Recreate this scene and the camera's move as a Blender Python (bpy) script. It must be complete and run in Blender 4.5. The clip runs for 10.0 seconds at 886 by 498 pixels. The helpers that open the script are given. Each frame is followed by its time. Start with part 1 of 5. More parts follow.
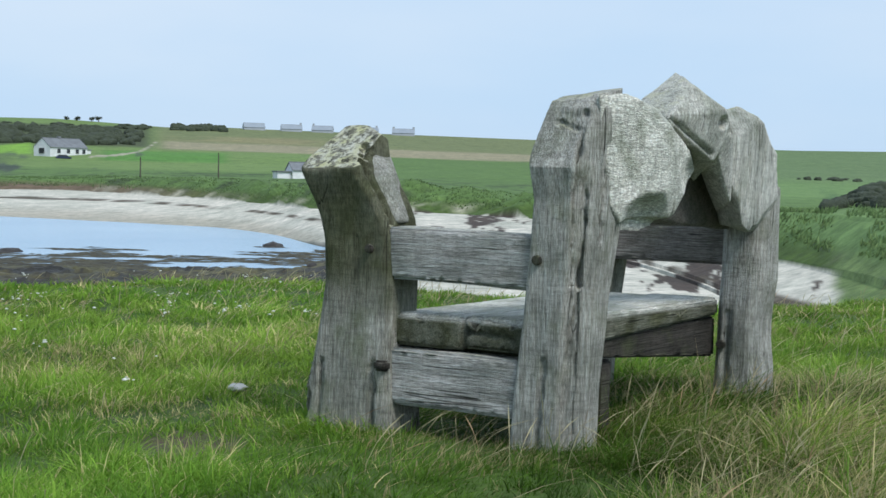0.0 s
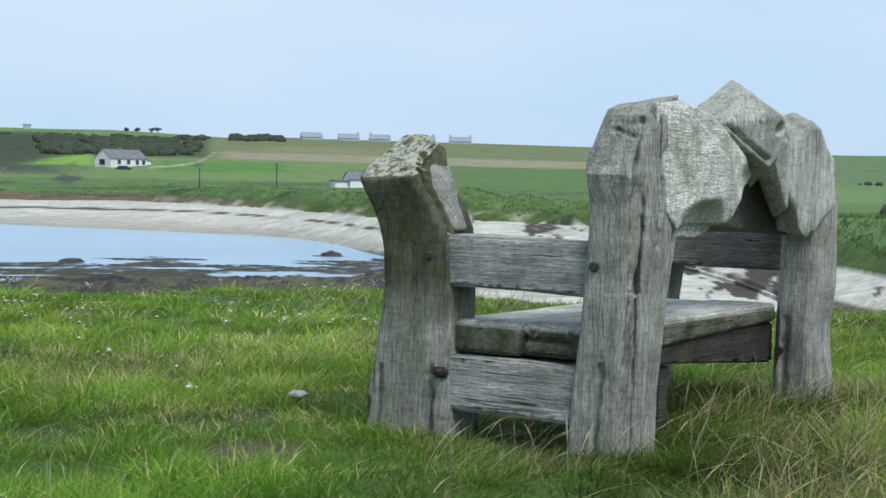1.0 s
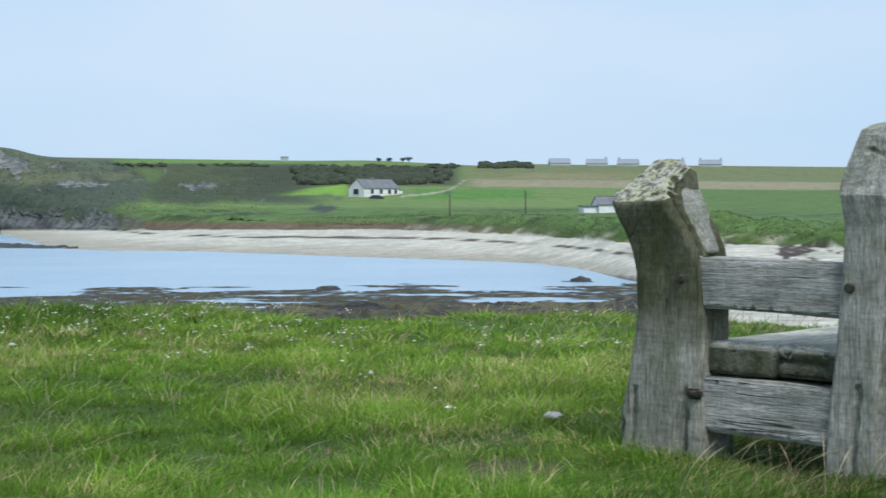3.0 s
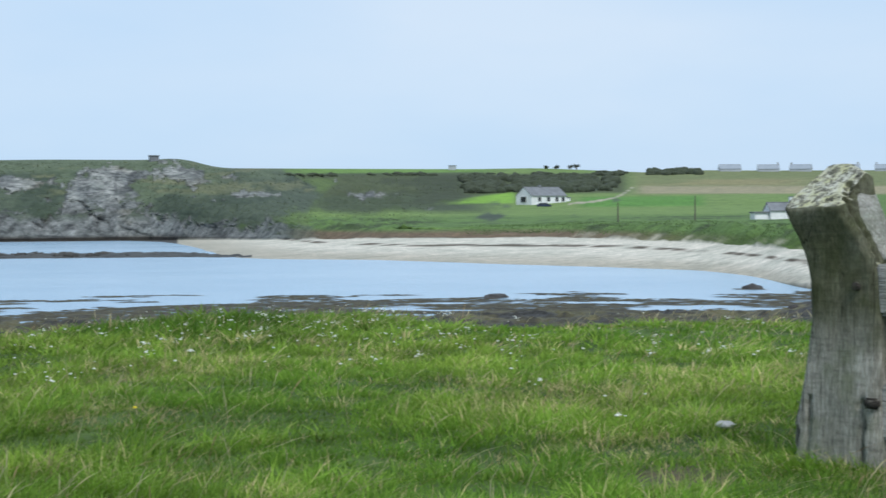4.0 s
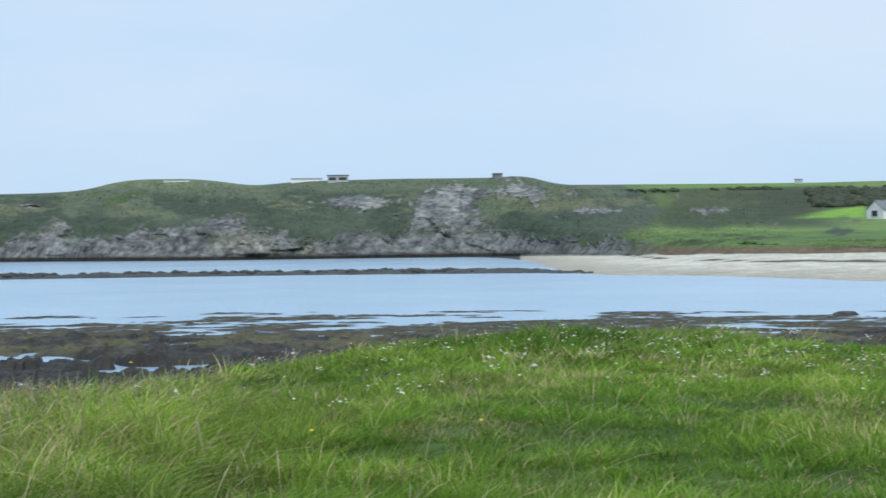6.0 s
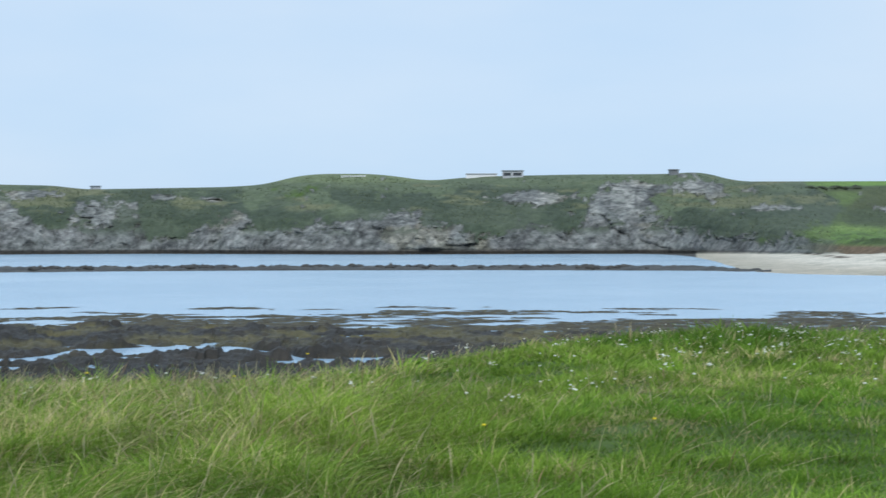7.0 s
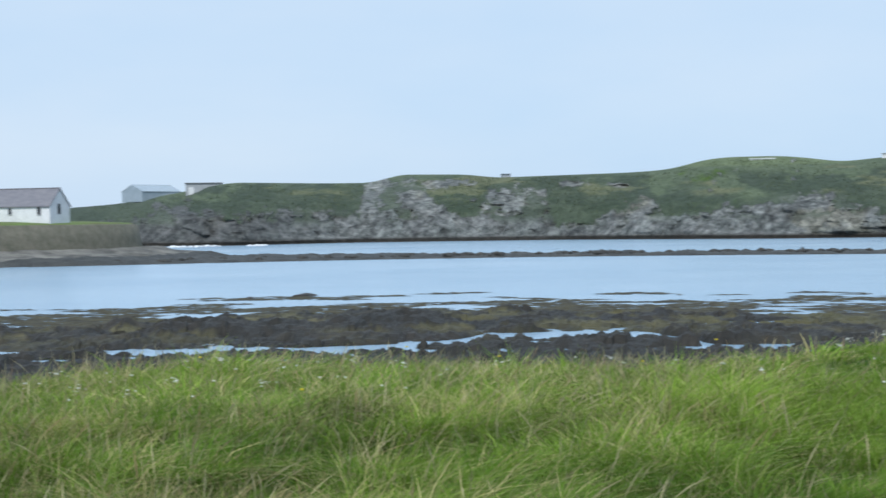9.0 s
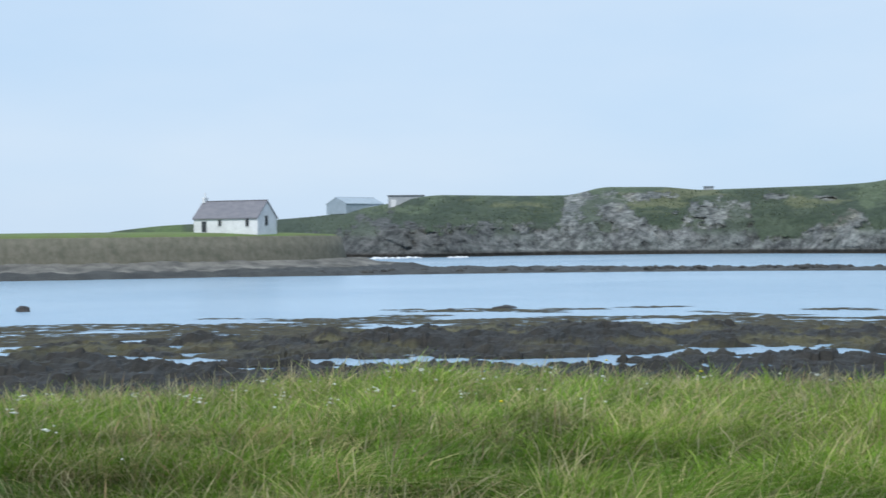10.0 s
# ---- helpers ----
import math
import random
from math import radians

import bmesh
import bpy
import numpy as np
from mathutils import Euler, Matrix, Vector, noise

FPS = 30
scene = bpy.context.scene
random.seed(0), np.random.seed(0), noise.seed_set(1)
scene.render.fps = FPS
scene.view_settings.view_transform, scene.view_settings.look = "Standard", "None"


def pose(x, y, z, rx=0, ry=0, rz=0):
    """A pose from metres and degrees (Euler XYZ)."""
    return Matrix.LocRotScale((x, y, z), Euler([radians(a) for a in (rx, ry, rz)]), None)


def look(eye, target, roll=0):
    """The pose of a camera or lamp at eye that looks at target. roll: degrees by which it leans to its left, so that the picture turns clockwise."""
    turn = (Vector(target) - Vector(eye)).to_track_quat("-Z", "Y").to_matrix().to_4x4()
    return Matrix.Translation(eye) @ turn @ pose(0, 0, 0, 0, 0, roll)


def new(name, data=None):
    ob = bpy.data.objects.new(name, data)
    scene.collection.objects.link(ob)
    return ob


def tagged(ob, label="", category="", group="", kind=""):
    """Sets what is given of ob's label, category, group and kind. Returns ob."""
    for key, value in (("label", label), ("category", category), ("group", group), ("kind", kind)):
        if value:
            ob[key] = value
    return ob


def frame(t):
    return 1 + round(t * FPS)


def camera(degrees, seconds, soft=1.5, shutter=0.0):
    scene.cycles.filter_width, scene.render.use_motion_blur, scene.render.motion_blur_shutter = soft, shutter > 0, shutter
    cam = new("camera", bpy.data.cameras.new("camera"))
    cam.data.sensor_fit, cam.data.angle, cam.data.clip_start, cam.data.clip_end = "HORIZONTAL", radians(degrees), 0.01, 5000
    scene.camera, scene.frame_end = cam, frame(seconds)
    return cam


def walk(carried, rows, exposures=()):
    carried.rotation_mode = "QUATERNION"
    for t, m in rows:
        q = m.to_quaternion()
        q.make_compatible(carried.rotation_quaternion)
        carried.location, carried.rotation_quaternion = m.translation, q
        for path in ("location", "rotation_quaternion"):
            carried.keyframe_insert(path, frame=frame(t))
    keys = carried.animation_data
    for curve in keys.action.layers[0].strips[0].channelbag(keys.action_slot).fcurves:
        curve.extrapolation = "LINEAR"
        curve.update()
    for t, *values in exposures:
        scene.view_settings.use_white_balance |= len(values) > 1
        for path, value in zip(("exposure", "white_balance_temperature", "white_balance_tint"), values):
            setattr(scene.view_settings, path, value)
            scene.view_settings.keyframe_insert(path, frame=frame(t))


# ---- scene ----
# The camera stands on a grassy bank and pans to its left.
cam = camera(33.02, 10.0, soft=1.5, shutter=0.35)
EYE = 1.2
# seconds, drift along y, turn to the left, tilt up, roll
ROWS = [
    (0.0, 0.000, 0.00, -2.70, 1.34),
    (0.5, -0.020, 0.95, -2.57, 1.29),
    (1.0, -0.070, 2.21, -2.43, 0.92),
    (1.5, -0.140, 3.99, -2.22, 0.50),
    (2.0, -0.200, 6.24, -1.95, 0.17),
    (3.5, -0.260, 14.88, -1.31, -0.17),
    (4.0, -0.280, 18.17, -1.19, -0.42),
    (4.5, -0.300, 21.48, -1.04, -0.62),
    (5.0, -0.300, 24.75, -0.83, -0.78),
    (5.5, -0.300, 27.95, -0.59, -0.86),
    (7.0, -0.300, 37.86, -0.56, -0.20),
    (7.5, -0.300, 41.27, -0.79, -0.04),
    (8.0, -0.300, 44.91, -1.03, 0.04),
    (8.5, -0.300, 48.93, -1.16, -0.15),
    (9.0, -0.300, 53.38, -0.98, -0.90),
    (9.5, -0.300, 57.53, -0.72, -0.95),
    (10.0, -0.300, 61.03, -0.40, -0.65),
]


def aimed(drift, turn, tilt, roll):
    a, b = radians(turn), radians(tilt)
    eye = Vector((0, drift, EYE))
    return look(eye, eye + Vector((-math.sin(a) * math.cos(b), math.cos(a) * math.cos(b), math.sin(b))), roll)


walk(cam, [(t, aimed(*row)) for t, *row in ROWS])

# ---- light: a bright overcast sky ----
scene.view_settings.exposure = 0.0
world = bpy.data.worlds.new("overcast_sky")
scene.world = world
world.use_nodes = True
wn, wl = world.node_tree.nodes, world.node_tree.links
wn.clear()
w_out, w_bg, w_mix = wn.new("ShaderNodeOutputWorld"), wn.new("ShaderNodeBackground"), wn.new("ShaderNodeMix")
w_sky, w_gain = wn.new("ShaderNodeTexSky"), wn.new("ShaderNodeMix")
w_sky.sky_type, w_sky.sun_disc = "NISHITA", False
w_sky.sun_elevation, w_sky.sun_rotation = radians(52), radians(143)
w_sky.dust_density, w_sky.ozone_density = 1.0, 2.0
w_co, w_map, w_noise, w_ramp = wn.new("ShaderNodeTexCoord"), wn.new("ShaderNodeMapping"), wn.new("ShaderNodeTexNoise"), wn.new("ShaderNodeValToRGB")
w_map.inputs["Scale"].default_value = (1.2, 1.2, 4.0)
w_noise.inputs["Scale"].default_value, w_noise.inputs["Detail"].default_value = 1.6, 5.0
w_ramp.color_ramp.elements[0].position, w_ramp.color_ramp.elements[0].color = 0.32, (0.52, 0.73, 0.98, 1)
w_ramp.color_ramp.elements[1].position, w_ramp.color_ramp.elements[1].color = 0.7, (0.68, 0.82, 0.99, 1)
w_gain.data_type, w_gain.blend_type = "RGBA", "MULTIPLY"
w_gain.inputs[0].default_value, w_gain.inputs[7].default_value = 1.0, (0.1, 0.1, 0.1, 1)
w_mix.data_type, w_mix.inputs[0].default_value = "RGBA", 0.9
wl.new(w_co.outputs["Generated"], w_map.inputs[0])
wl.new(w_map.outputs[0], w_noise.inputs["Vector"])
wl.new(w_noise.outputs["Fac"], w_ramp.inputs[0])
wl.new(w_sky.outputs[0], w_gain.inputs[6])
wl.new(w_gain.outputs[2], w_mix.inputs[6])
wl.new(w_ramp.outputs[0], w_mix.inputs[7])
wl.new(w_mix.outputs[2], w_bg.inputs[0])
wl.new(w_bg.outputs[0], w_out.inputs[0])
w_bg.inputs[1].default_value = 1.0

sun = new("sun", bpy.data.lights.new("sun", "SUN"))
sun.data.energy, sun.data.angle, sun.data.color = 2.7, radians(20), (1.0, 0.985, 0.965)
sun.matrix_world = look((4.2, -5.6, 9), (0, 0, 0))

# ---- small tools ----
SEA = -3.8


def hashed(ix, iy, seed):
    h = (ix.astype(np.int64) * 374761393 + iy.astype(np.int64) * 668265263 + seed * 974634777) & 0x7FFFFFFF
    h = ((h ^ (h >> 13)) * 1274126177) & 0x7FFFFFFF
    return ((h ^ (h >> 16)) & 0xFFFF) / 65535.0


def grain(x, y, seed=0):
    """Smooth value noise from 0 to 1 over arrays."""
    x, y = np.asarray(x, float), np.asarray(y, float)
    ix, iy = np.floor(x), np.floor(y)
    fx, fy = x - ix, y - iy
    fx, fy = fx * fx * (3 - 2 * fx), fy * fy * (3 - 2 * fy)
    a, b = hashed(ix, iy, seed), hashed(ix + 1, iy, seed)
    c, d = hashed(ix, iy + 1, seed), hashed(ix + 1, iy + 1, seed)
    return (a * (1 - fx) + b * fx) * (1 - fy) + (c * (1 - fx) + d * fx) * fy


def layers(x, y, octaves=4, seed=0, gain=0.5):
    """Summed noise, about -1 to 1."""
    total, size, norm = 0, 1.0, 0
    for k in range(octaves):
        total = total + size * (2 * grain(x * 2 ** k + 17.3 * k, y * 2 ** k - 9.1 * k, seed + k) - 1)
        norm, size = norm + size, size * gain
    return total / norm


def facets(u, v, seed=0):
    """Broken planes: every random cell of the (u, v) plane is a tilted facet, about -1 to 1."""
    iu, iv = np.floor(u), np.floor(v)
    best, out = np.full(np.shape(u), 9.0), np.zeros(np.shape(u))
    for du in (-1, 0, 1):
        for dv in (-1, 0, 1):
            cu, cv = iu + du, iv + dv
            pu, pv = cu + hashed(cu, cv, seed), cv + hashed(cu, cv, seed + 1)
            d = (u - pu) ** 2 + (v - pv) ** 2
            plane = 1.2 * (hashed(cu, cv, seed + 2) - 0.5) + 1.5 * (hashed(cu, cv, seed + 3) - 0.5) * (u - pu) + 1.5 * (hashed(cu, cv, seed + 4) - 0.5) * (v - pv)
            out = np.where(d < best, plane, out)
            best = np.minimum(d, best)
    return out


def ramp(x, a, b):
    t = np.clip((np.asarray(x, float) - a) / (b - a), 0, 1)
    return t * t * (3 - 2 * t)


def knots(az, *pairs):
    """A soft curve through (azimuth, value) knots."""
    xs, ys = [p[0] for p in pairs], [p[1] for p in pairs]
    return sum(np.interp(az + o, xs, ys) for o in (-0.5, -0.25, 0, 0.25, 0.5)) / 5


def place(az, r, z):
    """The point at an azimuth (degrees to the left of +y), a distance and a height."""
    return Vector((-math.sin(radians(az)) * r, math.cos(radians(az)) * r, z))


def mesh_from(name, verts, faces, material, smooth=True):
    me = bpy.data.meshes.new(name)
    me.from_pydata(verts, [], faces)
    me.materials.append(material)
    if smooth:
        me.polygons.foreach_set("use_smooth", np.ones(len(me.polygons), bool))
    me.update()
    return me


def part(name, bm, material, parent=None, label="", smooth=False):
    """Links a bmesh as one mesh object, under a thing or a part."""
    me = bpy.data.meshes.new(name)
    bmesh.ops.recalc_face_normals(bm, faces=bm.faces)
    if smooth:
        for f in bm.faces:
            f.smooth = True
    bm.to_mesh(me)
    bm.free()
    me.materials.append(material)
    ob = new(name, me)
    if parent is not None:
        ob.parent = parent
    if label:
        tagged(ob, label)
    return ob


def thing(name, m, label, category, group="", kind=""):
    ob = new(name)
    ob.empty_display_size = 0.2
    ob.matrix_world = m
    return tagged(ob, label, category, group, kind)


def box(x0, x1, y0, y1, z0, z1, bevel=0.0, bm=None):
    own = bm is None
    bm = bm or bmesh.new()
    made = bmesh.ops.create_cube(bm, size=1.0, matrix=Matrix.LocRotScale(((x0 + x1) / 2, (y0 + y1) / 2, (z0 + z1) / 2), None, (x1 - x0, y1 - y0, z1 - z0)))
    if bevel and own:
        bmesh.ops.bevel(bm, geom=bm.edges[:], offset=bevel, segments=2, affect="EDGES", profile=0.6)
    return bm


def prism(outline, y0, y1):
    """A flat outline of (x, z) pairs, drawn out along y."""
    bm = bmesh.new()
    a = [bm.verts.new((x, y0, z)) for x, z in outline]
    b = [bm.verts.new((x, y1, z)) for x, z in outline]
    bm.faces.new(a)
    bm.faces.new(b[::-1])
    for k in range(len(a)):
        bm.faces.new((a[k], b[k], b[k - 1], a[k - 1]))
    return bm


# ---- materials ----
def surface(name, roughness=0.8, metal=0.0):
    m = bpy.data.materials.new(name)
    m.use_nodes = True
    n, l = m.node_tree.nodes, m.node_tree.links
    b = n["Principled BSDF"]
    b.inputs["Roughness"].default_value, b.inputs["Metallic"].default_value = roughness, metal
    return m, n, l, b


def noise_node(n, l, scale, detail=5.0, stretch=(1, 1, 1), coords="Object", rough=0.6):
    c, p, t = n.new("ShaderNodeTexCoord"), n.new("ShaderNodeMapping"), n.new("ShaderNodeTexNoise")
    p.inputs["Scale"].default_value = stretch
    t.inputs["Scale"].default_value, t.inputs["Detail"].default_value, t.inputs["Roughness"].default_value = scale, detail, rough
    l.new(c.outputs[coords], p.inputs[0])
    l.new(p.outputs[0], t.inputs["Vector"])
    return t.outputs["Fac"]


def ramp_node(n, l, fac, *stops):
    r = n.new("ShaderNodeValToRGB")
    e = r.color_ramp.elements
    while len(e) < len(stops):
        e.new(0.5)
    for k, (p, c) in enumerate(stops):
        e[k].position, e[k].color = p, (*c, 1) if len(c) == 3 else c
    l.new(fac, r.inputs[0])
    return r.outputs[0]


def blend_node(n, l, a, b, fac=0.5, how="MIX"):
    m = n.new("ShaderNodeMix")
    m.data_type, m.blend_type = "RGBA", how
    for socket, value in ((0, fac), (6, a), (7, b)):
        if isinstance(value, (int, float)):
            m.inputs[socket].default_value = value
        elif isinstance(value, tuple):
            m.inputs[socket].default_value = (*value, 1)
        else:
            l.new(value, m.inputs[socket])
    return m.outputs[2]


def relief(n, l, b, height, strength=0.5, distance=0.05):
    u = n.new("ShaderNodeBump")
    u.inputs["Strength"].default_value, u.inputs["Distance"].default_value = strength, distance
    l.new(height, u.inputs["Height"])
    l.new(u.outputs[0], b.inputs["Normal"])


def plain(name, colour, other=None, scale=3.0, roughness=0.8, bump=0.2, metal=0.0, distance=0.02, stretch=(1, 1, 1)):
    """A worn surface: two colours mixed by coarse and fine noise, with relief."""
    m, n, l, b = surface(name, roughness, metal)
    other = other or tuple(c * 0.75 for c in colour)
    coarse = noise_node(n, l, scale, 6, stretch)
    fine = noise_node(n, l, scale * 9, 5, stretch)
    c = ramp_node(n, l, coarse, (0.35, other), (0.65, colour))
    c = blend_node(n, l, c, ramp_node(n, l, fine, (0.3, (0.72, 0.72, 0.72)), (0.7, (1, 1, 1))), 0.7, "MULTIPLY")
    l.new(c, b.inputs["Base Color"])
    if bump:
        relief(n, l, b, fine, bump, distance)
    return m


def terrain_material():
    m, n, l, b = surface("land", 0.9)
    a = n.new("ShaderNodeAttribute")
    a.attribute_name = "tone"
    fine = noise_node(n, l, 1.7, 8, rough=0.7)
    broad = noise_node(n, l, 0.16, 6, rough=0.65)
    c = blend_node(n, l, a.outputs["Color"], ramp_node(n, l, fine, (0.3, (0.5, 0.52, 0.5)), (0.68, (1.2, 1.18, 1.15))), 0.75, "MULTIPLY")
    c = blend_node(n, l, c, ramp_node(n, l, broad, (0.35, (0.7, 0.74, 0.7)), (0.65, (1.15, 1.12, 1.1))), 0.7, "MULTIPLY")
    c = blend_node(n, l, c, ramp_node(n, l, noise_node(n, l, 0.55, 6, rough=0.75), (0.34, (0.55, 0.58, 0.55)), (0.66, (1.25, 1.22, 1.2))), 0.7, "MULTIPLY")
    wet = n.new("ShaderNodeMapRange")
    wet.inputs["To Min"].default_value, wet.inputs["To Max"].default_value = 0.95, 0.42
    b.inputs["Specular IOR Level"].default_value = 0.3
    l.new(a.outputs["Alpha"], wet.inputs["Value"])
    l.new(wet.outputs[0], b.inputs["Roughness"])
    k = n.new("ShaderNodeAttribute")
    k.attribute_name = "crag"
    seams = ramp_node(n, l, noise_node(n, l, 0.42, 8, (1, 1, 0.6), rough=0.72), (0.38, (0.42, 0.43, 0.44)), (0.5, (1, 1, 1)), (0.62, (1.5, 1.48, 1.46)))
    c = blend_node(n, l, c, blend_node(n, l, c, seams, 1.0, "MULTIPLY"), k.outputs["Fac"])
    l.new(c, b.inputs["Base Color"])
    hump, soft = n.new("ShaderNodeMath"), n.new("ShaderNodeMath")
    hump.operation, soft.operation = "MULTIPLY", "MULTIPLY_ADD"
    l.new(noise_node(n, l, 0.3, 7, rough=0.7), hump.inputs[0])
    l.new(k.outputs["Fac"], hump.inputs[1])
    l.new(noise_node(n, l, 1.3, 4, rough=0.6), soft.inputs[0])
    soft.inputs[1].default_value = 0.06
    l.new(hump.outputs[0], soft.inputs[2])
    relief(n, l, b, soft.outputs[0], 0.8, 2.2)
    return m


def water_material():
    m, n, l, b = surface("sea_water", 0.2)
    b.inputs["IOR"].default_value = 1.33
    shallow = noise_node(n, l, 0.03, 5, (1, 1, 1))
    l.new(ramp_node(n, l, shallow, (0.3, (0.25, 0.39, 0.52)), (0.7, (0.33, 0.47, 0.59))), b.inputs["Base Color"])
    long = blend_node(n, l, noise_node(n, l, 1.3, 6, rough=0.65), noise_node(n, l, 0.3, 4, rough=0.6), 0.4)
    relief(n, l, b, long, 0.7, 0.2)
    return m


LAND, WATER = terrain_material(), water_material()


# ---- the land: one sheet from the viewer's feet to the horizon ----
TOP_AZ = [22.5, 23.2, 24.8, 26.1, 27.8, 29.2, 29.5, 30.2, 31.7, 32.2, 32.5, 33.4, 35.5, 36.6, 37.7, 38.8, 39.8, 40.9, 41.8, 43.1, 44.4, 45.5, 47.0, 47.6, 49.1, 49.5, 51.6, 51.9, 52.7, 53.7, 54.4, 55.8, 56.3, 56.6, 58.5, 60.7, 63.9, 66.0]
TOP_EL = [-0.9, -0.37, -0.33, -0.2, -0.08, 0.3, 0.7, 1.45, 1.6, 1.3, 0.25, 0.1, 0.1, -0.2, 0.42, 0.75, 0.85, 0.7, 0.75, 0.42, 0.1, 0.65, 0.5, 0.06, -0.1, 1.13, 1.13, 0.15, 0.21, 0.74, 1.7, 1.74, 1.26, 0.54, 0.57, 0.5, 0.6, 0.2]


def rock_mask(A, E):
    """Where bare rock shows on the headland, with ragged borders."""
    arc, h = np.radians(A) * 400, E * 7
    wob = layers(arc * 0.11 + 0.5 * layers(arc * 0.06, h * 0.06, 2, 5), h * 0.12, 7, 97, 0.68) * 1.25
    top = np.interp(A, TOP_AZ, TOP_EL)
    rag = layers(arc * 0.45 + 3, h * 0.5, 5, 113, 0.7)
    face = ramp(top + 0.5 * wob + 0.45 * rag - E, -0.06, 0.08)
    spots = ((34.25, 1.38, 1.5, 0.2), (28.3, 1.72, 1.5, 0.4), (30.6, 1.75, 1.4, 0.28), (25.9, 0.97, 0.7, 0.15), (24.5, 0.93, 0.6, 0.12), (21.3, 0.9, 1.2, 0.14), (46.7, 1.36, 0.8, 0.1), (48.4, 1.43, 0.6, 0.12), (53.2, 1.54, 1.2, 0.25), (50.6, 0.85, 1.0, 0.35), (31.0, 1.2, 1.2, 0.5))
    near = sum(np.exp(-((A - a) / wa) ** 2 - ((E - e) / we) ** 2) for a, e, wa, we in spots)
    wob2 = layers(arc * 0.16 + 40, h * 0.2, 6, 99, 0.7) * 1.2
    crag = ramp(0.8 * wob2 + 0.5 * rag + 0.75 * near, 0.4, 0.56)
    holes = ramp(layers(arc * 0.13 + 9, h * 0.2, 7, 107, 0.7), 0.06, 0.18) * ramp(E, -0.2, 0.3)
    return np.maximum(face * (1 - 0.85 * holes), crag)


def EDGE(az):
    """Height of the turf along the lip of the bank."""
    return knots(az, (-17, -0.25), (-5, -0.2), (4, -0.12), (10, -0.06), (13.8, -0.08), (16, -0.05), (20, -0.13), (25, -0.19), (30, -0.2), (35, -0.18), (39, -0.2), (45, -0.22), (60, -0.22), (70, -0.24), (80, -0.26))


def land_grid():
    az = np.concatenate([np.arange(-180, -24, 3.0), np.arange(-24, 21, 0.13), np.arange(21, 68, 0.085), np.arange(68, 84, 0.15), np.arange(84, 180, 3.0)])
    inland = np.maximum(ramp(-az, 20, 60), ramp(az, 95, 150))
    r_g = knots(az, (-17, 20), (-14, 18), (-7, 16), (0, 17.5), (5, 18), (10, 17), (16.5, 16), (21, 19), (24.5, 20), (28.7, 19.7), (32, 19), (35, 18), (38, 15.7), (45, 13.5), (52, 13), (58, 13.8), (63, 14.3), (70, 13.5), (78, 12.8))
    r_n = knots(az, (-17, 34), (-14.4, 41), (-11, 50), (-7, 72), (-3, 86), (0, 90), (6, 80), (17, 79), (26, 77), (34, 77), (42, 79), (50, 83), (57, 84), (70, 77), (80, 77))
    r_f = knots(az, (-17, 36), (-14.4, 44), (-11, 53), (-7, 76), (-3, 89), (0, 92), (3, 97), (5, 108), (6.3, 124), (8.4, 139), (12.5, 150), (16.8, 163), (21, 181), (25, 188), (26.5, 200), (27.5, 260), (28.5, 340), (30, 372), (41, 374), (49, 412), (57, 420), (62, 395), (66, 420), (70, 640), (80, 700))
    r_s = knots(az, (-17, 44), (-14.4, 53), (-11, 64), (-8, 86), (-3.3, 117), (1.4, 132), (5, 134), (10.4, 189), (13.8, 222), (20, 222), (23, 250), (26, 320), (29, 372), (30, 375), (41, 377), (49, 415), (57, 423), (62, 398), (66, 423), (70, 643), (80, 703))
    z_s = knots(az, (-12, -1.7), (20, -1.8), (23, -2.16), (26, -3.1), (29, -3.7))
    r_d = r_s + knots(az, (-17, 8), (0, 9), (24, 8), (28, 9), (32, 9), (66, 9))
    e_d = knots(az, (-17, -1.1), (-12, -0.9), (-3.3, -0.65), (1.4, -0.5), (5, -0.38), (12.5, -0.28), (18.5, -0.38), (23.3, -0.22), (26, 0.0), (30, 0.35), (36, 0.1), (44, 0.4), (50, 0.5), (56, 0.4), (62, 0.3), (66, 0.3), (71, -0.2), (80, -0.9))
    r_k = knots(az, (-17, 900), (-5, 760), (20, 700), (23, 600), (26, 480), (28, 445), (30, 450), (57, 500), (62, 520), (68, 900), (80, 1100))
    e_k = knots(az, (-17, 1.36), (-13, 1.34), (-3.5, 1.55), (1, 1.63), (6.2, 1.69), (8.8, 1.74), (10.2, 1.66), (12.5, 1.78), (14.6, 1.88), (17, 1.86), (26.7, 1.95), (27.4, 2.14), (28.1, 2.34), (29.3, 2.26), (33, 2.27), (36.6, 2.21), (38.5, 2.05), (39.4, 2.2), (40.6, 2.33), (42.7, 2.33), (43.7, 2.2), (44.6, 1.93), (46, 1.83), (51.5, 1.72), (52.3, 1.86), (55.2, 1.9), (55.9, 1.6), (57.8, 1.6), (61.5, 1.68), (63.2, 1.35), (65.6, 0.92), (67.6, 0.78), (71.8, 0.6), (73.9, 0.36), (75.5, -0.3), (78, -1.2))
    cliff = ramp(az, 22.4, 25.5) * (1 - ramp(az, 67, 70))
    beach = 1 - ramp(az, 1.5, 6)
    tan = lambda e: np.tan(np.radians(e))
    radii, heights = [], []

    def rows(count, ra, rb, z_of, power=1.0):
        for k in range(count):
            s = (k / count) ** power
            r = ra + (rb - ra) * s
            radii.append(r * np.ones_like(az))
            heights.append(z_of(s, r) * np.ones_like(az))

    edge = EDGE(az)
    foot = r_g + 9
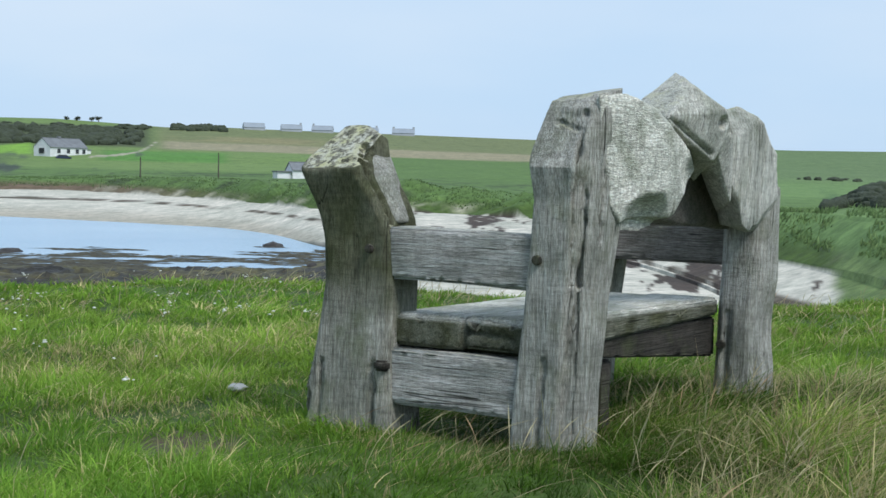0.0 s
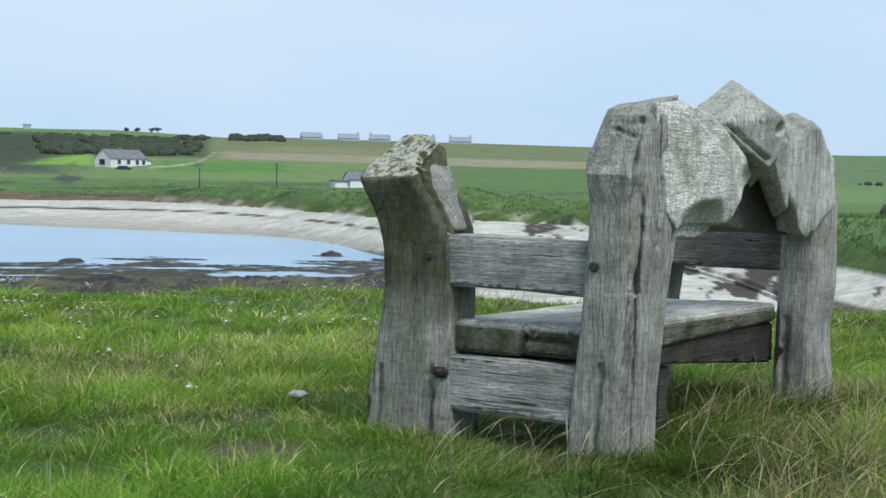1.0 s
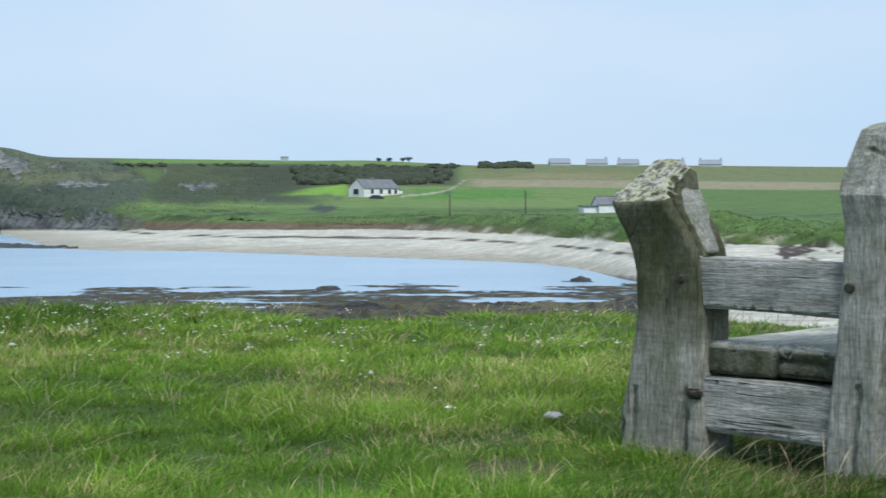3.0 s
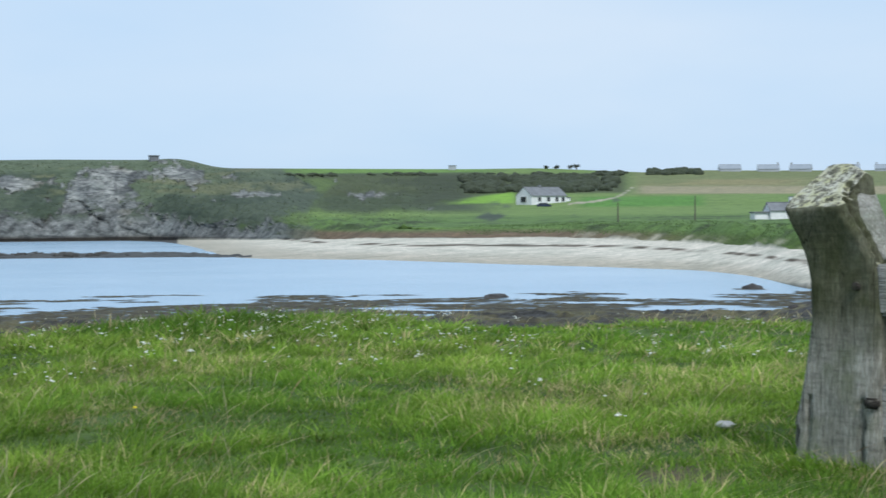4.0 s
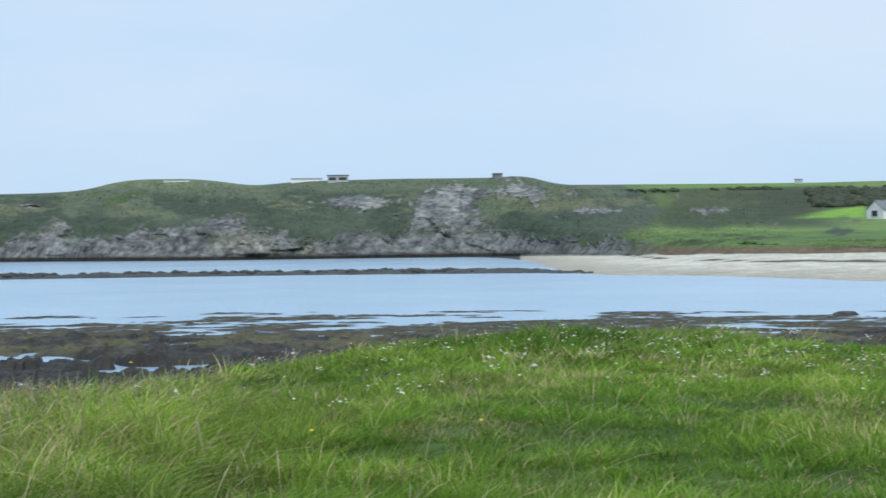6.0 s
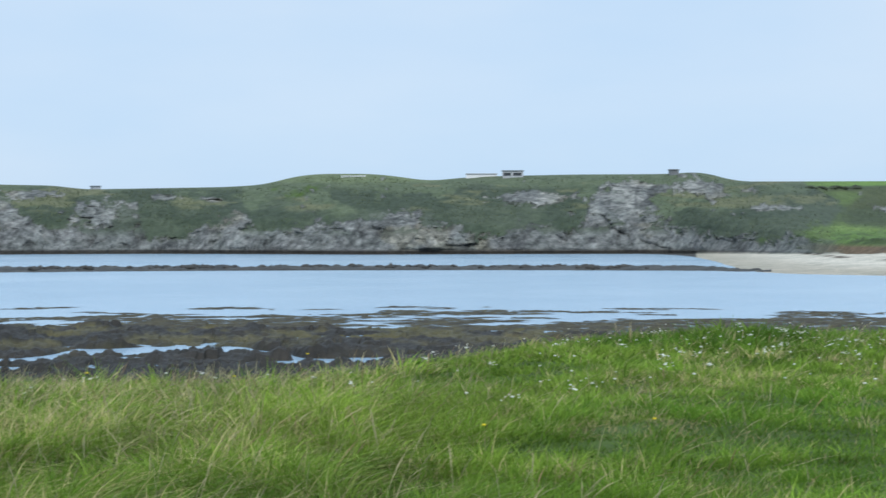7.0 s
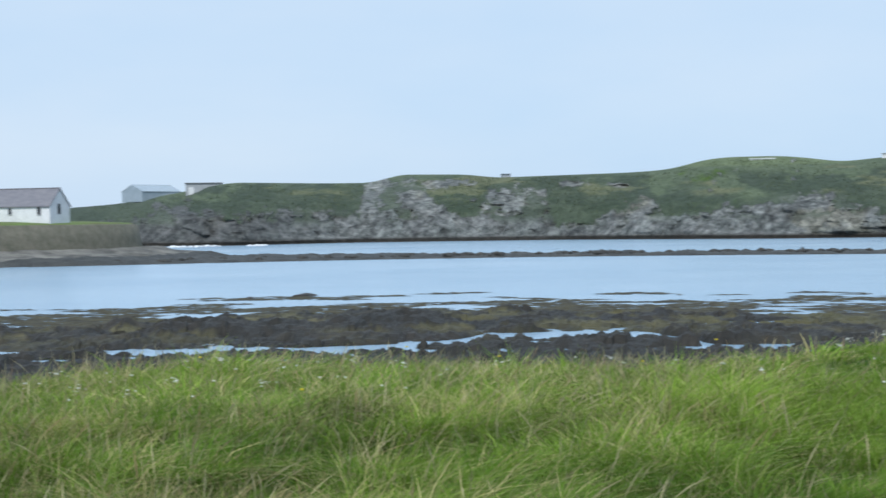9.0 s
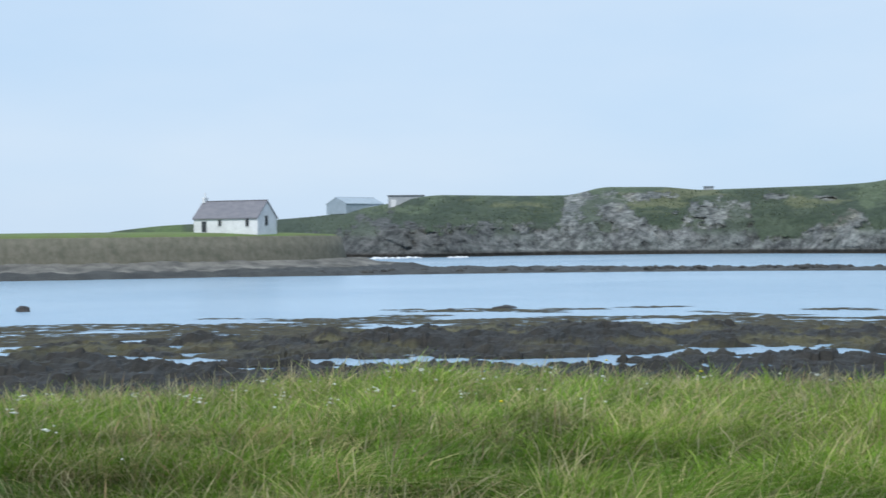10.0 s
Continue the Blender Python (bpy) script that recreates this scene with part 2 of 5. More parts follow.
    z_mid = -3.4 + 1.05 * beach
    rows(46, 0.4, r_g, lambda s, r: np.where(r > 8, edge * ((r - 8) / np.maximum(r_g - 8, 1)) ** 1.5, 0))
    rows(14, r_g, foot, lambda s, r: edge + (z_mid - edge) * ramp(s, 0, 1))
    rows(130, foot, r_n, lambda s, r: z_mid + (SEA + 0.02 + beach * 1.15 - z_mid) * s ** 0.35)
    depth = 1.6 * (1 - beach) - 1.2 * beach
    bed = lambda s, r: SEA - depth * np.minimum((r - r_n) / (r_f - r_n) / 0.5, np.minimum(1, (r_f - r) / (r_f - r_n) / 0.25))
    r_w = r_n + np.minimum(24, (r_f - r_n) * 0.6)
    rows(70, r_n, r_w, bed)
    rows(20, r_w, r_f, bed)
    z_f = SEA + 1.3 * beach
    rows(50, r_f, r_s, lambda s, r: z_f + (z_s - z_f) * s)
    z_d = EYE + r_d * tan(e_d)
    rows(26, r_s, r_d, lambda s, r: z_s + (z_d - z_s) * ramp(s, -0.3, 1.2 if s < 1 else 1))
    rows(90, r_d, r_k, lambda s, r: EYE + r * tan(e_d + (e_k - e_d) * s ** (1.2 - 0.6 * cliff)), 1.25)
    for k, s in enumerate((0, 0.02, 0.08, 0.2, 0.45, 1.0)):
        r = r_k + (4500 - r_k) * s
        radii.append(r)
        heights.append(EYE + r * tan(e_k + (np.where(e_k > 0, 0.05, -1.0) - e_k) * min(1, s * 2.2) ** 0.6))
    R, Z = np.array(radii), np.array(heights)
    A = np.broadcast_to(az, R.shape)
    row = np.arange(len(R))[:, None] * np.ones_like(R)
    zone = np.select([row < 46, row < 60, row < 190, row < 280, row < 330, row < 356, row < 446], [0, 1, 2, 3, 4, 5, 6], 7)
    X, Y = -np.sin(np.radians(A)) * R, np.cos(np.radians(A)) * R
    C = cliff[None, :] * np.ones_like(R)
    B = beach[None, :] * np.ones_like(R)
    shore = 1 - B
    # turf hummocks
    Z = Z + np.where(zone <= 1, 0.07 * layers(X * 0.5, Y * 0.5, 3, 3) * ramp(R, 1.5, 5), 0)
    # rocks and pools of the foreshore, long in the direction of the shore
    rocky = ramp(A, 36, 44)
    along = np.radians(A) * 70
    rock = layers(along * 0.16, R * 0.42, 5, 11) + 0.4 * layers(along * 0.8, R * 0.9, 4, 15)
    f2 = (zone == 2) * ramp(R, foot, foot + 10)
    Z = Z + f2 * shore * (rock * (0.22 + 0.1 * rocky) + 0.1 * (R < r_n[None, :] - 2))
    Z = Z + f2 * shore * 0.14 * facets(along * 0.7, R * 0.6, 19) * (0.5 + 0.6 * rocky)
    Z = Z + f2 * shore * (0.17 * layers(along * 1.5, R * 1.5, 4, 20, 0.65) + 0.1 * facets(along * 1.6, R * 1.3, 25))
    runs = ((knots(A, (40, 57), (43, 59), (46, 66.5), (52, 65.5), (53, 62), (58, 59.5), (64, 60), (72, 64), (76, 69), (80, 71)), 1.0, 21, 0.75), (knots(A, (36, 62), (41, 60), (46, 58), (50, 54.5), (56, 60.5), (80, 56)), 0.7, 22, 0.55), (knots(A, (36, 70), (50, 72), (60, 69), (80, 74)), 0.5, 24, 0.4))
    for run, wide, seed, much in runs:
        run = run + 1.0 * layers(along * 0.16, along * 0, 4, seed)
        wide = wide * (0.4 + 1.2 * grain(along * 0.15, along * 0, seed + 3))
        Z = Z - f2 * shore * rocky * 1.2 * np.exp(-((R - run) / wide) ** 2) * ramp(grain(along * 0.07, along * 0, seed + 9), 0.75 - much, 0.9 - much)
    Z = Z - f2 * shore * 0.12 * ramp(A, 62, 67) * ramp(R, 56, 63)
    lump = np.clip(layers(along * 0.45, R * 0.2, 4, 23) - 0.14, 0, 1)
    Z = Z + f2 * shore * lump * 0.6 * rocky * ramp(R, 50, 60)
    crest = knots(A, (40, 0), (44, 0.3), (50, 0.25), (52, 0.9), (58, 0.9), (60, 0.35), (62, 0.9), (65, 0.6), (67, 0.1), (70, 0.6), (75, 0.7), (77, 0.0))
    Z = Z + f2 * shore * 0.55 * crest * np.clip(0.35 + layers(along * 0.25, R * 0.12, 4, 26), 0, 1) * ramp(R, 66, 70) * (1 - ramp(R, 74, 79))
    # floating weed just off the rocks
    f3 = (zone == 3) * (1 - ramp(R - r_n[None, :], 1, 9)) * shore
    weed = 1.15 * layers(along * 0.65, R * 1.1, 4, 31) + 0.45 * layers(along * 0.05, R * 0.25, 3, 35)
    Z = np.where(f3 > 0.02, np.maximum(Z, SEA - 0.25 + 0.3 * weed * f3 * (0.25 + 0.75 * ramp(r_n[None, :] + 9 - R, 0, 8)) - 0.04 * f3 - 0.3 * (1 - ramp(A, 30, 40))), Z)
    # beach: soft swells, and dunes along its top
    f4 = (zone == 4) | ((zone == 3) & (B > 0.5)) | ((zone == 2) & (B > 0.5))
    Z = Z + f4 * 0.04 * layers(np.radians(A) * 16, R * 0.09, 3, 41)
    dune = ((zone == 5) | (zone == 6)) * (1 - ramp(R - r_d[None, :], 0, 60)) * (1 - C) * ramp(zone, 4, 5)
    Z = Z + dune * np.clip(R / 110, 0.2, 1) * (0.12 + 0.88 * ramp(A, -13, -8)) * (0.55 + 0.7 * (1 - ramp(A, 4, 12))) * (layers(np.radians(A) * 15, R * 0.09, 4, 43) + 0.6 * layers(np.radians(A) * 55, R * 0.3, 4, 45)) * (1 - inland)
    Z = Z + 1.3 * np.exp(-((A + 16.6) / 1.7) ** 2 - ((R - 78) / 9) ** 2) * (zone >= 5)
    # cliffs: buttresses, facets and clefts
    E = np.degrees(np.arctan((Z - EYE) / R))
    f6 = ((zone == 5) * ramp(R - r_s[None, :], 0, 2) + (zone == 6) * (1 - 0.85 * ramp(row, 415, 444))) * np.maximum(C, ramp(A, 18, 20) * (zone == 6) * (1 - C))
    arc = np.radians(A) * 400
    wa, wz = arc + 4 * layers(arc * 0.08, Z * 0.09, 3, 51), Z + 2.5 * layers(arc * 0.1, Z * 0.1 + 7, 3, 52)
    M = rock_mask(A, E) * f6
    butt = layers(arc * 0.045, Z * 0.03, 4, 53)
    push = 1.9 * facets(wa / 9, wz / 8, 53) + 1.0 * facets(wa / 3.7, wz / 3.6, 57) + 0.45 * facets(wa / 1.6, wz / 1.5, 61)
    R2 = R - M * push * (0.25 + 0.75 * ramp(Z, SEA + 0.5, SEA + 4)) - f6 * 4 * butt
    Z = Z + M * 0.5 * layers(arc * 0.3, R * 0.2, 4, 59) + (f6 - M).clip(0) * 1.2 * layers(arc * 0.4, R * 0.3, 4, 63)
    hills = (zone == 6) * (1 - C) * ramp(R - r_d[None, :], 20, 90) * (1 - ramp(row, 430, 445))
    Z = Z + hills * (1.5 * layers(np.radians(A) * 6, R * 0.013, 4, 61) + 0.9 * ramp(A, 16, 18) * layers(np.radians(A) * 50, R * 0.12, 4, 67))
    X, Y = -np.sin(np.radians(A)) * R2, np.cos(np.radians(A)) * R2
    Z = Z * (1 - inland) + inland * ramp(R, 2, 12) * (0.4 * layers(X * 0.02, Y * 0.02, 3, 71) - 0.1 + 0.004 * np.maximum(R - 20, 0))
    return az, R, A, X, Y, Z, zone, C, B, inland[None, :] * np.ones_like(R), row


def land_tones(R, A, X, Y, Z, zone, C, B, inland):
    E = np.degrees(np.arctan((Z - EYE) / R))
    arc = np.radians(A) * 400

    def put(tone, colour, mask, wet=0.0):
        mask = np.clip(mask, 0, 1)[..., None]
        return tone * (1 - mask) + np.array((*colour, wet)) * mask

    tone = np.zeros((*R.shape, 4))
    tone[:] = (0.07, 0.12, 0.025, 0)
    far_x, far_y = np.where((zone >= 2) & (R > 90), arc * 0.4, X), np.where((zone >= 2) & (R > 90), R, Y)
    n1, n2, n3 = layers(far_x * 0.05, far_y * 0.05, 5, 81, 0.6), layers(far_x * 0.35, far_y * 0.35, 4, 83), layers(arc * 0.08, E * 0.75, 5, 85)
    tone = put(tone, (0.05, 0.085, 0.02), (zone <= 1) * ramp(n2, -0.2, 0.5))
    # foreshore: dark wet rock and olive weed; sand where the beach comes round
    worn = np.hypot(X + 1.144, (Y - 6.62) * 0.8)
    tone = put(tone, (0.10, 0.075, 0.05), (zone == 0) * (1 - ramp(worn, 0.12, 0.36)))
    fore = (zone == 1) * ramp(Z, -1.2, -2.2) + (zone == 2) + (zone == 3)
    tone = put(tone, (0.027, 0.024, 0.02), fore, 0.55)
    tone = put(tone, (0.10, 0.09, 0.042), fore * ramp(R, 58, 74) * (Z < SEA + 0.35) * ramp(layers(np.radians(A) * 30, R * 0.35, 5, 87, 0.65), -0.2, 0.2), 0.5)
    tone = put(tone, (0.06, 0.055, 0.045), (zone == 2) * ramp(n2, 0.25, 0.6) * (Z > SEA + 0.25), 0.2)
    sand = (zone == 4) + ((zone == 2) + (zone == 3)) * (B > 0.5) * (R > 28)
    tone = put(tone, (0.60, 0.575, 0.52), sand, 0.0)
    tone = put(tone, (0.42, 0.385, 0.32), (zone == 4) * (1 - B) * (1 - ramp(Z, SEA + 0.1, SEA + 0.9)), 0.6)
    tone = put(tone, (0.07, 0.05, 0.04), sand * B * ramp(layers(np.radians(A) * 55, R * 0.1, 6, 89, 0.62) + 0.12 * ramp(-A, 4, 7) * (1 - ramp(-A, 10, 12)) - 0.25 * ramp(-A, 11.5, 13.5), 0.12, 0.2), 0.2)
    line = 0.6 * np.abs(Z - (-2.45 + 0.16 * layers(arc * 0.03, R * 0.0, 3, 91)))
    tone = put(tone, (0.10, 0.08, 0.06), (zone == 4) * (1 - ramp(line, 0.03, 0.1)) * ramp(n2, -0.35, 0.2))
    tone = put(tone, (0.14, 0.21, 0.075), (zone >= 2) * (zone <= 5) * (R > 28) * ramp(-A - 0.5 * n2, 14.3, 15.0))
    # the scarp behind the beach
    tone = put(tone, (0.15, 0.11, 0.075), (zone == 5) * (1 - C) * (1 - ramp(Z, -0.7, -0.2)) * ramp(A, 6, 14))
    tone = put(tone, (0.50, 0.47, 0.38), (zone == 5) * (1 - C) * 0.7 * ramp(n1 + n2 * 0.6, 0.0, 0.5) * (1 - ramp(Z, -1.2, -0.7)) * (1 - ramp(A, 12, 15)))
    far = (zone >= 5) * (1 - C)
    green = (zone == 5) * (1 - C) * ramp(Z, -1.2, -0.3) + (zone >= 6) * (1 - C)
    tone = put(tone, (0.11, 0.19, 0.055), green)
    tone = put(tone, (0.055, 0.085, 0.035), green * (E < 0.0) * ramp(A, -10, -7) * ramp(n2 + n1, 0.15, 0.5))
    up = zone >= 6
    tone = put(tone, (0.16, 0.245, 0.075), up * (1 - C) * ramp(E, 0.0, 0.12) * ramp(A, 2, 4))
    tone = put(tone, (0.10, 0.24, 0.045), up * ramp(E, 0.35, 0.42) * (1 - ramp(E, 0.72, 0.8)) * ramp(A, 8, 8.6) * (1 - ramp(A, 12.6, 13.2)))
    tone = put(tone, (0.17, 0.20, 0.09), up * (1 - C) * ramp(E, 0.8, 0.88) * (1 - ramp(A, 10.5, 11.5)))
    tan_lo = 0.74 + 0.012 * (A - 2) + 0.05 * n1
    tone = put(tone, (0.31, 0.28, 0.185), up * ramp(E, tan_lo, tan_lo + 0.06) * (1 - ramp(E, tan_lo + 0.26, tan_lo + 0.34)) * (1 - ramp(A, 10.3, 11)) * ramp(A, -6, -4))
    tone = put(tone, (0.25, 0.23, 0.12), up * ramp(E, tan_lo + 0.3, tan_lo + 0.4) * (1 - ramp(E, 1.35, 1.45)) * (1 - ramp(A, 10.3, 11)) * ramp(A, 3, 6) * ramp(n1, -0.2, 0.2))
    tone = put(tone, (0.13, 0.20, 0.085), up * (1 - ramp(A, -9, -6)) * ramp(E, -0.2, 0.3))
    tone = put(tone, (0.15, 0.25, 0.085), (zone >= 5) * (1 - ramp(A, -9, -7)) * ramp(Z, -1.3, -0.6) * (1 - ramp(E, 0.0, 0.4)))
    tone = put(tone, (0.09, 0.17, 0.06), (zone >= 5) * (1 - ramp(A, -9, -6)) * (R > 95) * ramp(n3, 0.1, 0.3))
    tone = put(tone, (0.055, 0.065, 0.035), (zone >= 5) * np.exp(-((A + 16.6) / 1.7) ** 2 - ((R - 78) / 9) ** 2))
    # rough ground, bright field and scrub round the cottage
    tone = put(tone, (0.062, 0.085, 0.046), up * (1 - C) * ramp(A, 15.5, 17.5) * ramp(E, 0.15 + 0.2 * n3, 0.4 + 0.2 * n3))
    tone = put(tone, (0.075, 0.095, 0.045), up * ramp(E, 0.86, 0.95) * ramp(A, 10.8, 11.5) * (1 - C) * (1 - ramp(E, 1.62, 1.72)))
    tone = put(tone, (0.20, 0.38, 0.05), up * ramp(A, 15.3, 15.6) * (1 - ramp(A, 17.6 - 3 * (E - 0.6), 18.6 - 3 * (E - 0.6))) * ramp(E, 0.52, 0.58) * (1 - ramp(E, 0.86 - 0.12 * (A - 16), 0.95 - 0.12 * (A - 16))))
    tone = put(tone, (0.14, 0.25, 0.06), up * (1 - C) * ramp(E, 1.7, 1.78) * ramp(A, 15.6, 17))
    tone = put(tone, (0.05, 0.065, 0.035), up * (1 - C) * ramp(A, 16.5, 18) * ramp(layers(arc * 0.05, E * 1.1, 6, 109, 0.65), -0.12, 0.12) * ramp(E, 0.4, 0.7) * (1 - ramp(E, 1.6, 1.68)))
    tone = put(tone, (0.10, 0.15, 0.05), up * (1 - C) * ramp(A, 14, 16) * ramp(n3, 0.15, 0.35) * (1 - ramp(E, 1.5, 1.6)))
    track = np.interp(A, [10.9, 11.2, 11.6, 12.4, 13.4], [1.15, 0.92, 0.72, 0.58, 0.5])
    tone = put(tone, (0.38, 0.36, 0.28), up * (np.abs(E - track) < 0.035) * (A > 10.9) * (A < 13.4))
    # cliffs: grey rock below, turf and heather above, crags through it
    h = E * 7
    on = (zone >= 5) * ramp(C + 0.55 * layers(arc * 0.05, h * 0.12, 2, 133) + 0.6 * layers(arc * 0.14, h * 0.25, 5, 131, 0.65), 0.38, 0.6)
    tone = put(tone, (0.072, 0.096, 0.068), on)
    tone = put(tone, (0.105, 0.138, 0.088), on * ramp(layers(arc * 0.07, h * 0.1, 5, 93) + 0.5 * (E - 0.9), 0.0, 0.3))
    tone = put(tone, (0.054, 0.076, 0.054), on * ramp(layers(arc * 0.09, h * 0.2, 6, 94, 0.62), -0.06, 0.14) * (1 - ramp(E, 1.6, 1.9)))
    tone = put(tone, (0.135, 0.15, 0.09), on * ramp(layers(arc * 0.07, h * 0.35, 5, 95, 0.65), 0.12, 0.3) * ramp(E, 0.8, 1.1))
    tone = put(tone, (0.14, 0.18, 0.10), on * ramp(A, 37, 39) * (1 - ramp(A, 44, 45)) * ramp(E, 1.95, 2.05))
    rocky = rock_mask(A, E) * (zone >= 5) * np.maximum(C, ramp(A, 18, 19) * (E > 0.3))
    wa, wz = arc + 4 * layers(arc * 0.08, Z * 0.09, 3, 51), Z + 2.5 * layers(arc * 0.1, Z * 0.1 + 7, 3, 52)
    lit = 1.0 + 0.18 * facets(wa / 3.7, wz / 3.6, 57) + 0.22 * facets(wa / 1.6, wz / 1.5, 61) + 0.55 * layers(arc * 0.3, h * 0.28, 6, 101, 0.75)
    bare = np.stack([0.185 * lit, 0.197 * lit, 0.203 * lit, 0 * lit], -1)
    tone = tone * (1 - rocky[..., None]) + bare * rocky[..., None]
    tone = put(tone, (0.33, 0.34, 0.335), rocky * ramp(layers(arc * 0.14, h * 0.16, 6, 117, 0.7) + 0.25 * (E - 0.5), 0.05, 0.4) * ramp(E, 0.1, 0.7) * 0.8)
    # shade of the clefts, put into the rock tone as dark lines
    cleft_shade = 1 - ramp(np.abs(layers(wa * 0.09 + 0.06 * wz, wz * 0.045, 5, 119, 0.6)), 0.0, 0.09)
    tone = put(tone, (0.07, 0.075, 0.08), rocky * cleft_shade * 0.75)
    tone = put(tone, (0.33, 0.29, 0.17), rocky * ramp(layers(arc * 0.09, h * 0.11, 4, 103), 0.25, 0.5) * 0.22)
    tone = put(tone, (0.10, 0.105, 0.11), rocky * ramp(A, 57, 61) * 0.85)
    tone = put(tone, (0.05, 0.045, 0.04), C * (zone <= 6) * ((zone >= 5) | (A > 28.3)) * (zone >= 4) * (1 - ramp(Z, SEA + 0.7, SEA + 1.6)), 0.5)
    tone = put(tone, (0.10, 0.14, 0.045), inland)
    return tone, np.clip(rocky, 0, 1)


def build_land():
    az, R, A, X, Y, Z, zone, C, B, inland, row = land_grid()
    tone, crag = land_tones(R, A, X, Y, Z, zone, C, B, inland)
    rows, cols = R.shape
    verts = np.stack([X, Y, Z], -1).reshape(-1, 3)
    i, j = np.meshgrid(np.arange(rows - 1), np.arange(cols), indexing="ij")
    k = (j + 1) % cols
    quads = np.stack([i * cols + j, i * cols + k, (i + 1) * cols + k, (i + 1) * cols + j], -1).reshape(-1, 4)[:, ::-1]
    me = bpy.data.meshes.new("ground")
    nv, nf = len(verts) + 1, len(quads)
    me.vertices.add(nv)
    me.vertices.foreach_set("co", np.concatenate([verts.ravel(), [0, 0, 0]]))
    fan = np.stack([np.full(cols, nv - 1), np.arange(cols), (np.arange(cols) + 1) % cols], -1)[:, ::-1]
    me.loops.add(nf * 4 + cols * 3)
    me.loops.foreach_set("vertex_index", np.concatenate([quads.ravel(), fan.ravel()]).astype(np.int32))
    me.polygons.add(nf + cols)
    me.polygons.foreach_set("loop_start", np.concatenate([np.arange(nf) * 4, nf * 4 + np.arange(cols) * 3]).astype(np.int32))
    me.update(calc_edges=True)
    me.polygons.foreach_set("use_smooth", np.concatenate([((i < 62) | (i > 200)).ravel(), np.ones(cols, bool)]))
    layer = me.color_attributes.new("tone", "FLOAT_COLOR", "POINT")
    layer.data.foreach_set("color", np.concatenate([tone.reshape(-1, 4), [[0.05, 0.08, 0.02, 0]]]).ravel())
    me.attributes.new("crag", "FLOAT", "POINT").data.foreach_set("value", np.append(crag.ravel(), 0.0))
    me.materials.append(LAND)
    me.validate()
    return tagged(new("ground", me), "grassy bank, sandy bay, fields and grey sea cliffs", "ground", kind="structure"), (az, R, Z, X, Y, zone)


ground, LAY = build_land()


def ground_z(az, r):
    """Height of the land at an azimuth and distance."""
    col = int(np.argmin(np.abs(LAY[0] - az)))
    return float(np.interp(r, LAY[1][:, col], LAY[2][:, col]))


def build_sea():
    rs = np.concatenate([np.linspace(24, 120, 20), np.geomspace(130, 4800, 26)])
    azs = np.radians(np.arange(-30, 151, 3.0))
    verts = [(-math.sin(a) * r, math.cos(a) * r, SEA) for r in rs for a in azs]
    n = len(azs)
    faces = [(i * n + j, (i + 1) * n + j, (i + 1) * n + j + 1, i * n + j + 1) for i in range(len(rs) - 1) for j in range(n - 1)]
    return tagged(new("water", mesh_from("water", verts, [f[::-1] for f in faces], WATER)), "calm pale blue sea water in the bay", "water", kind="structure")


sea = build_sea()


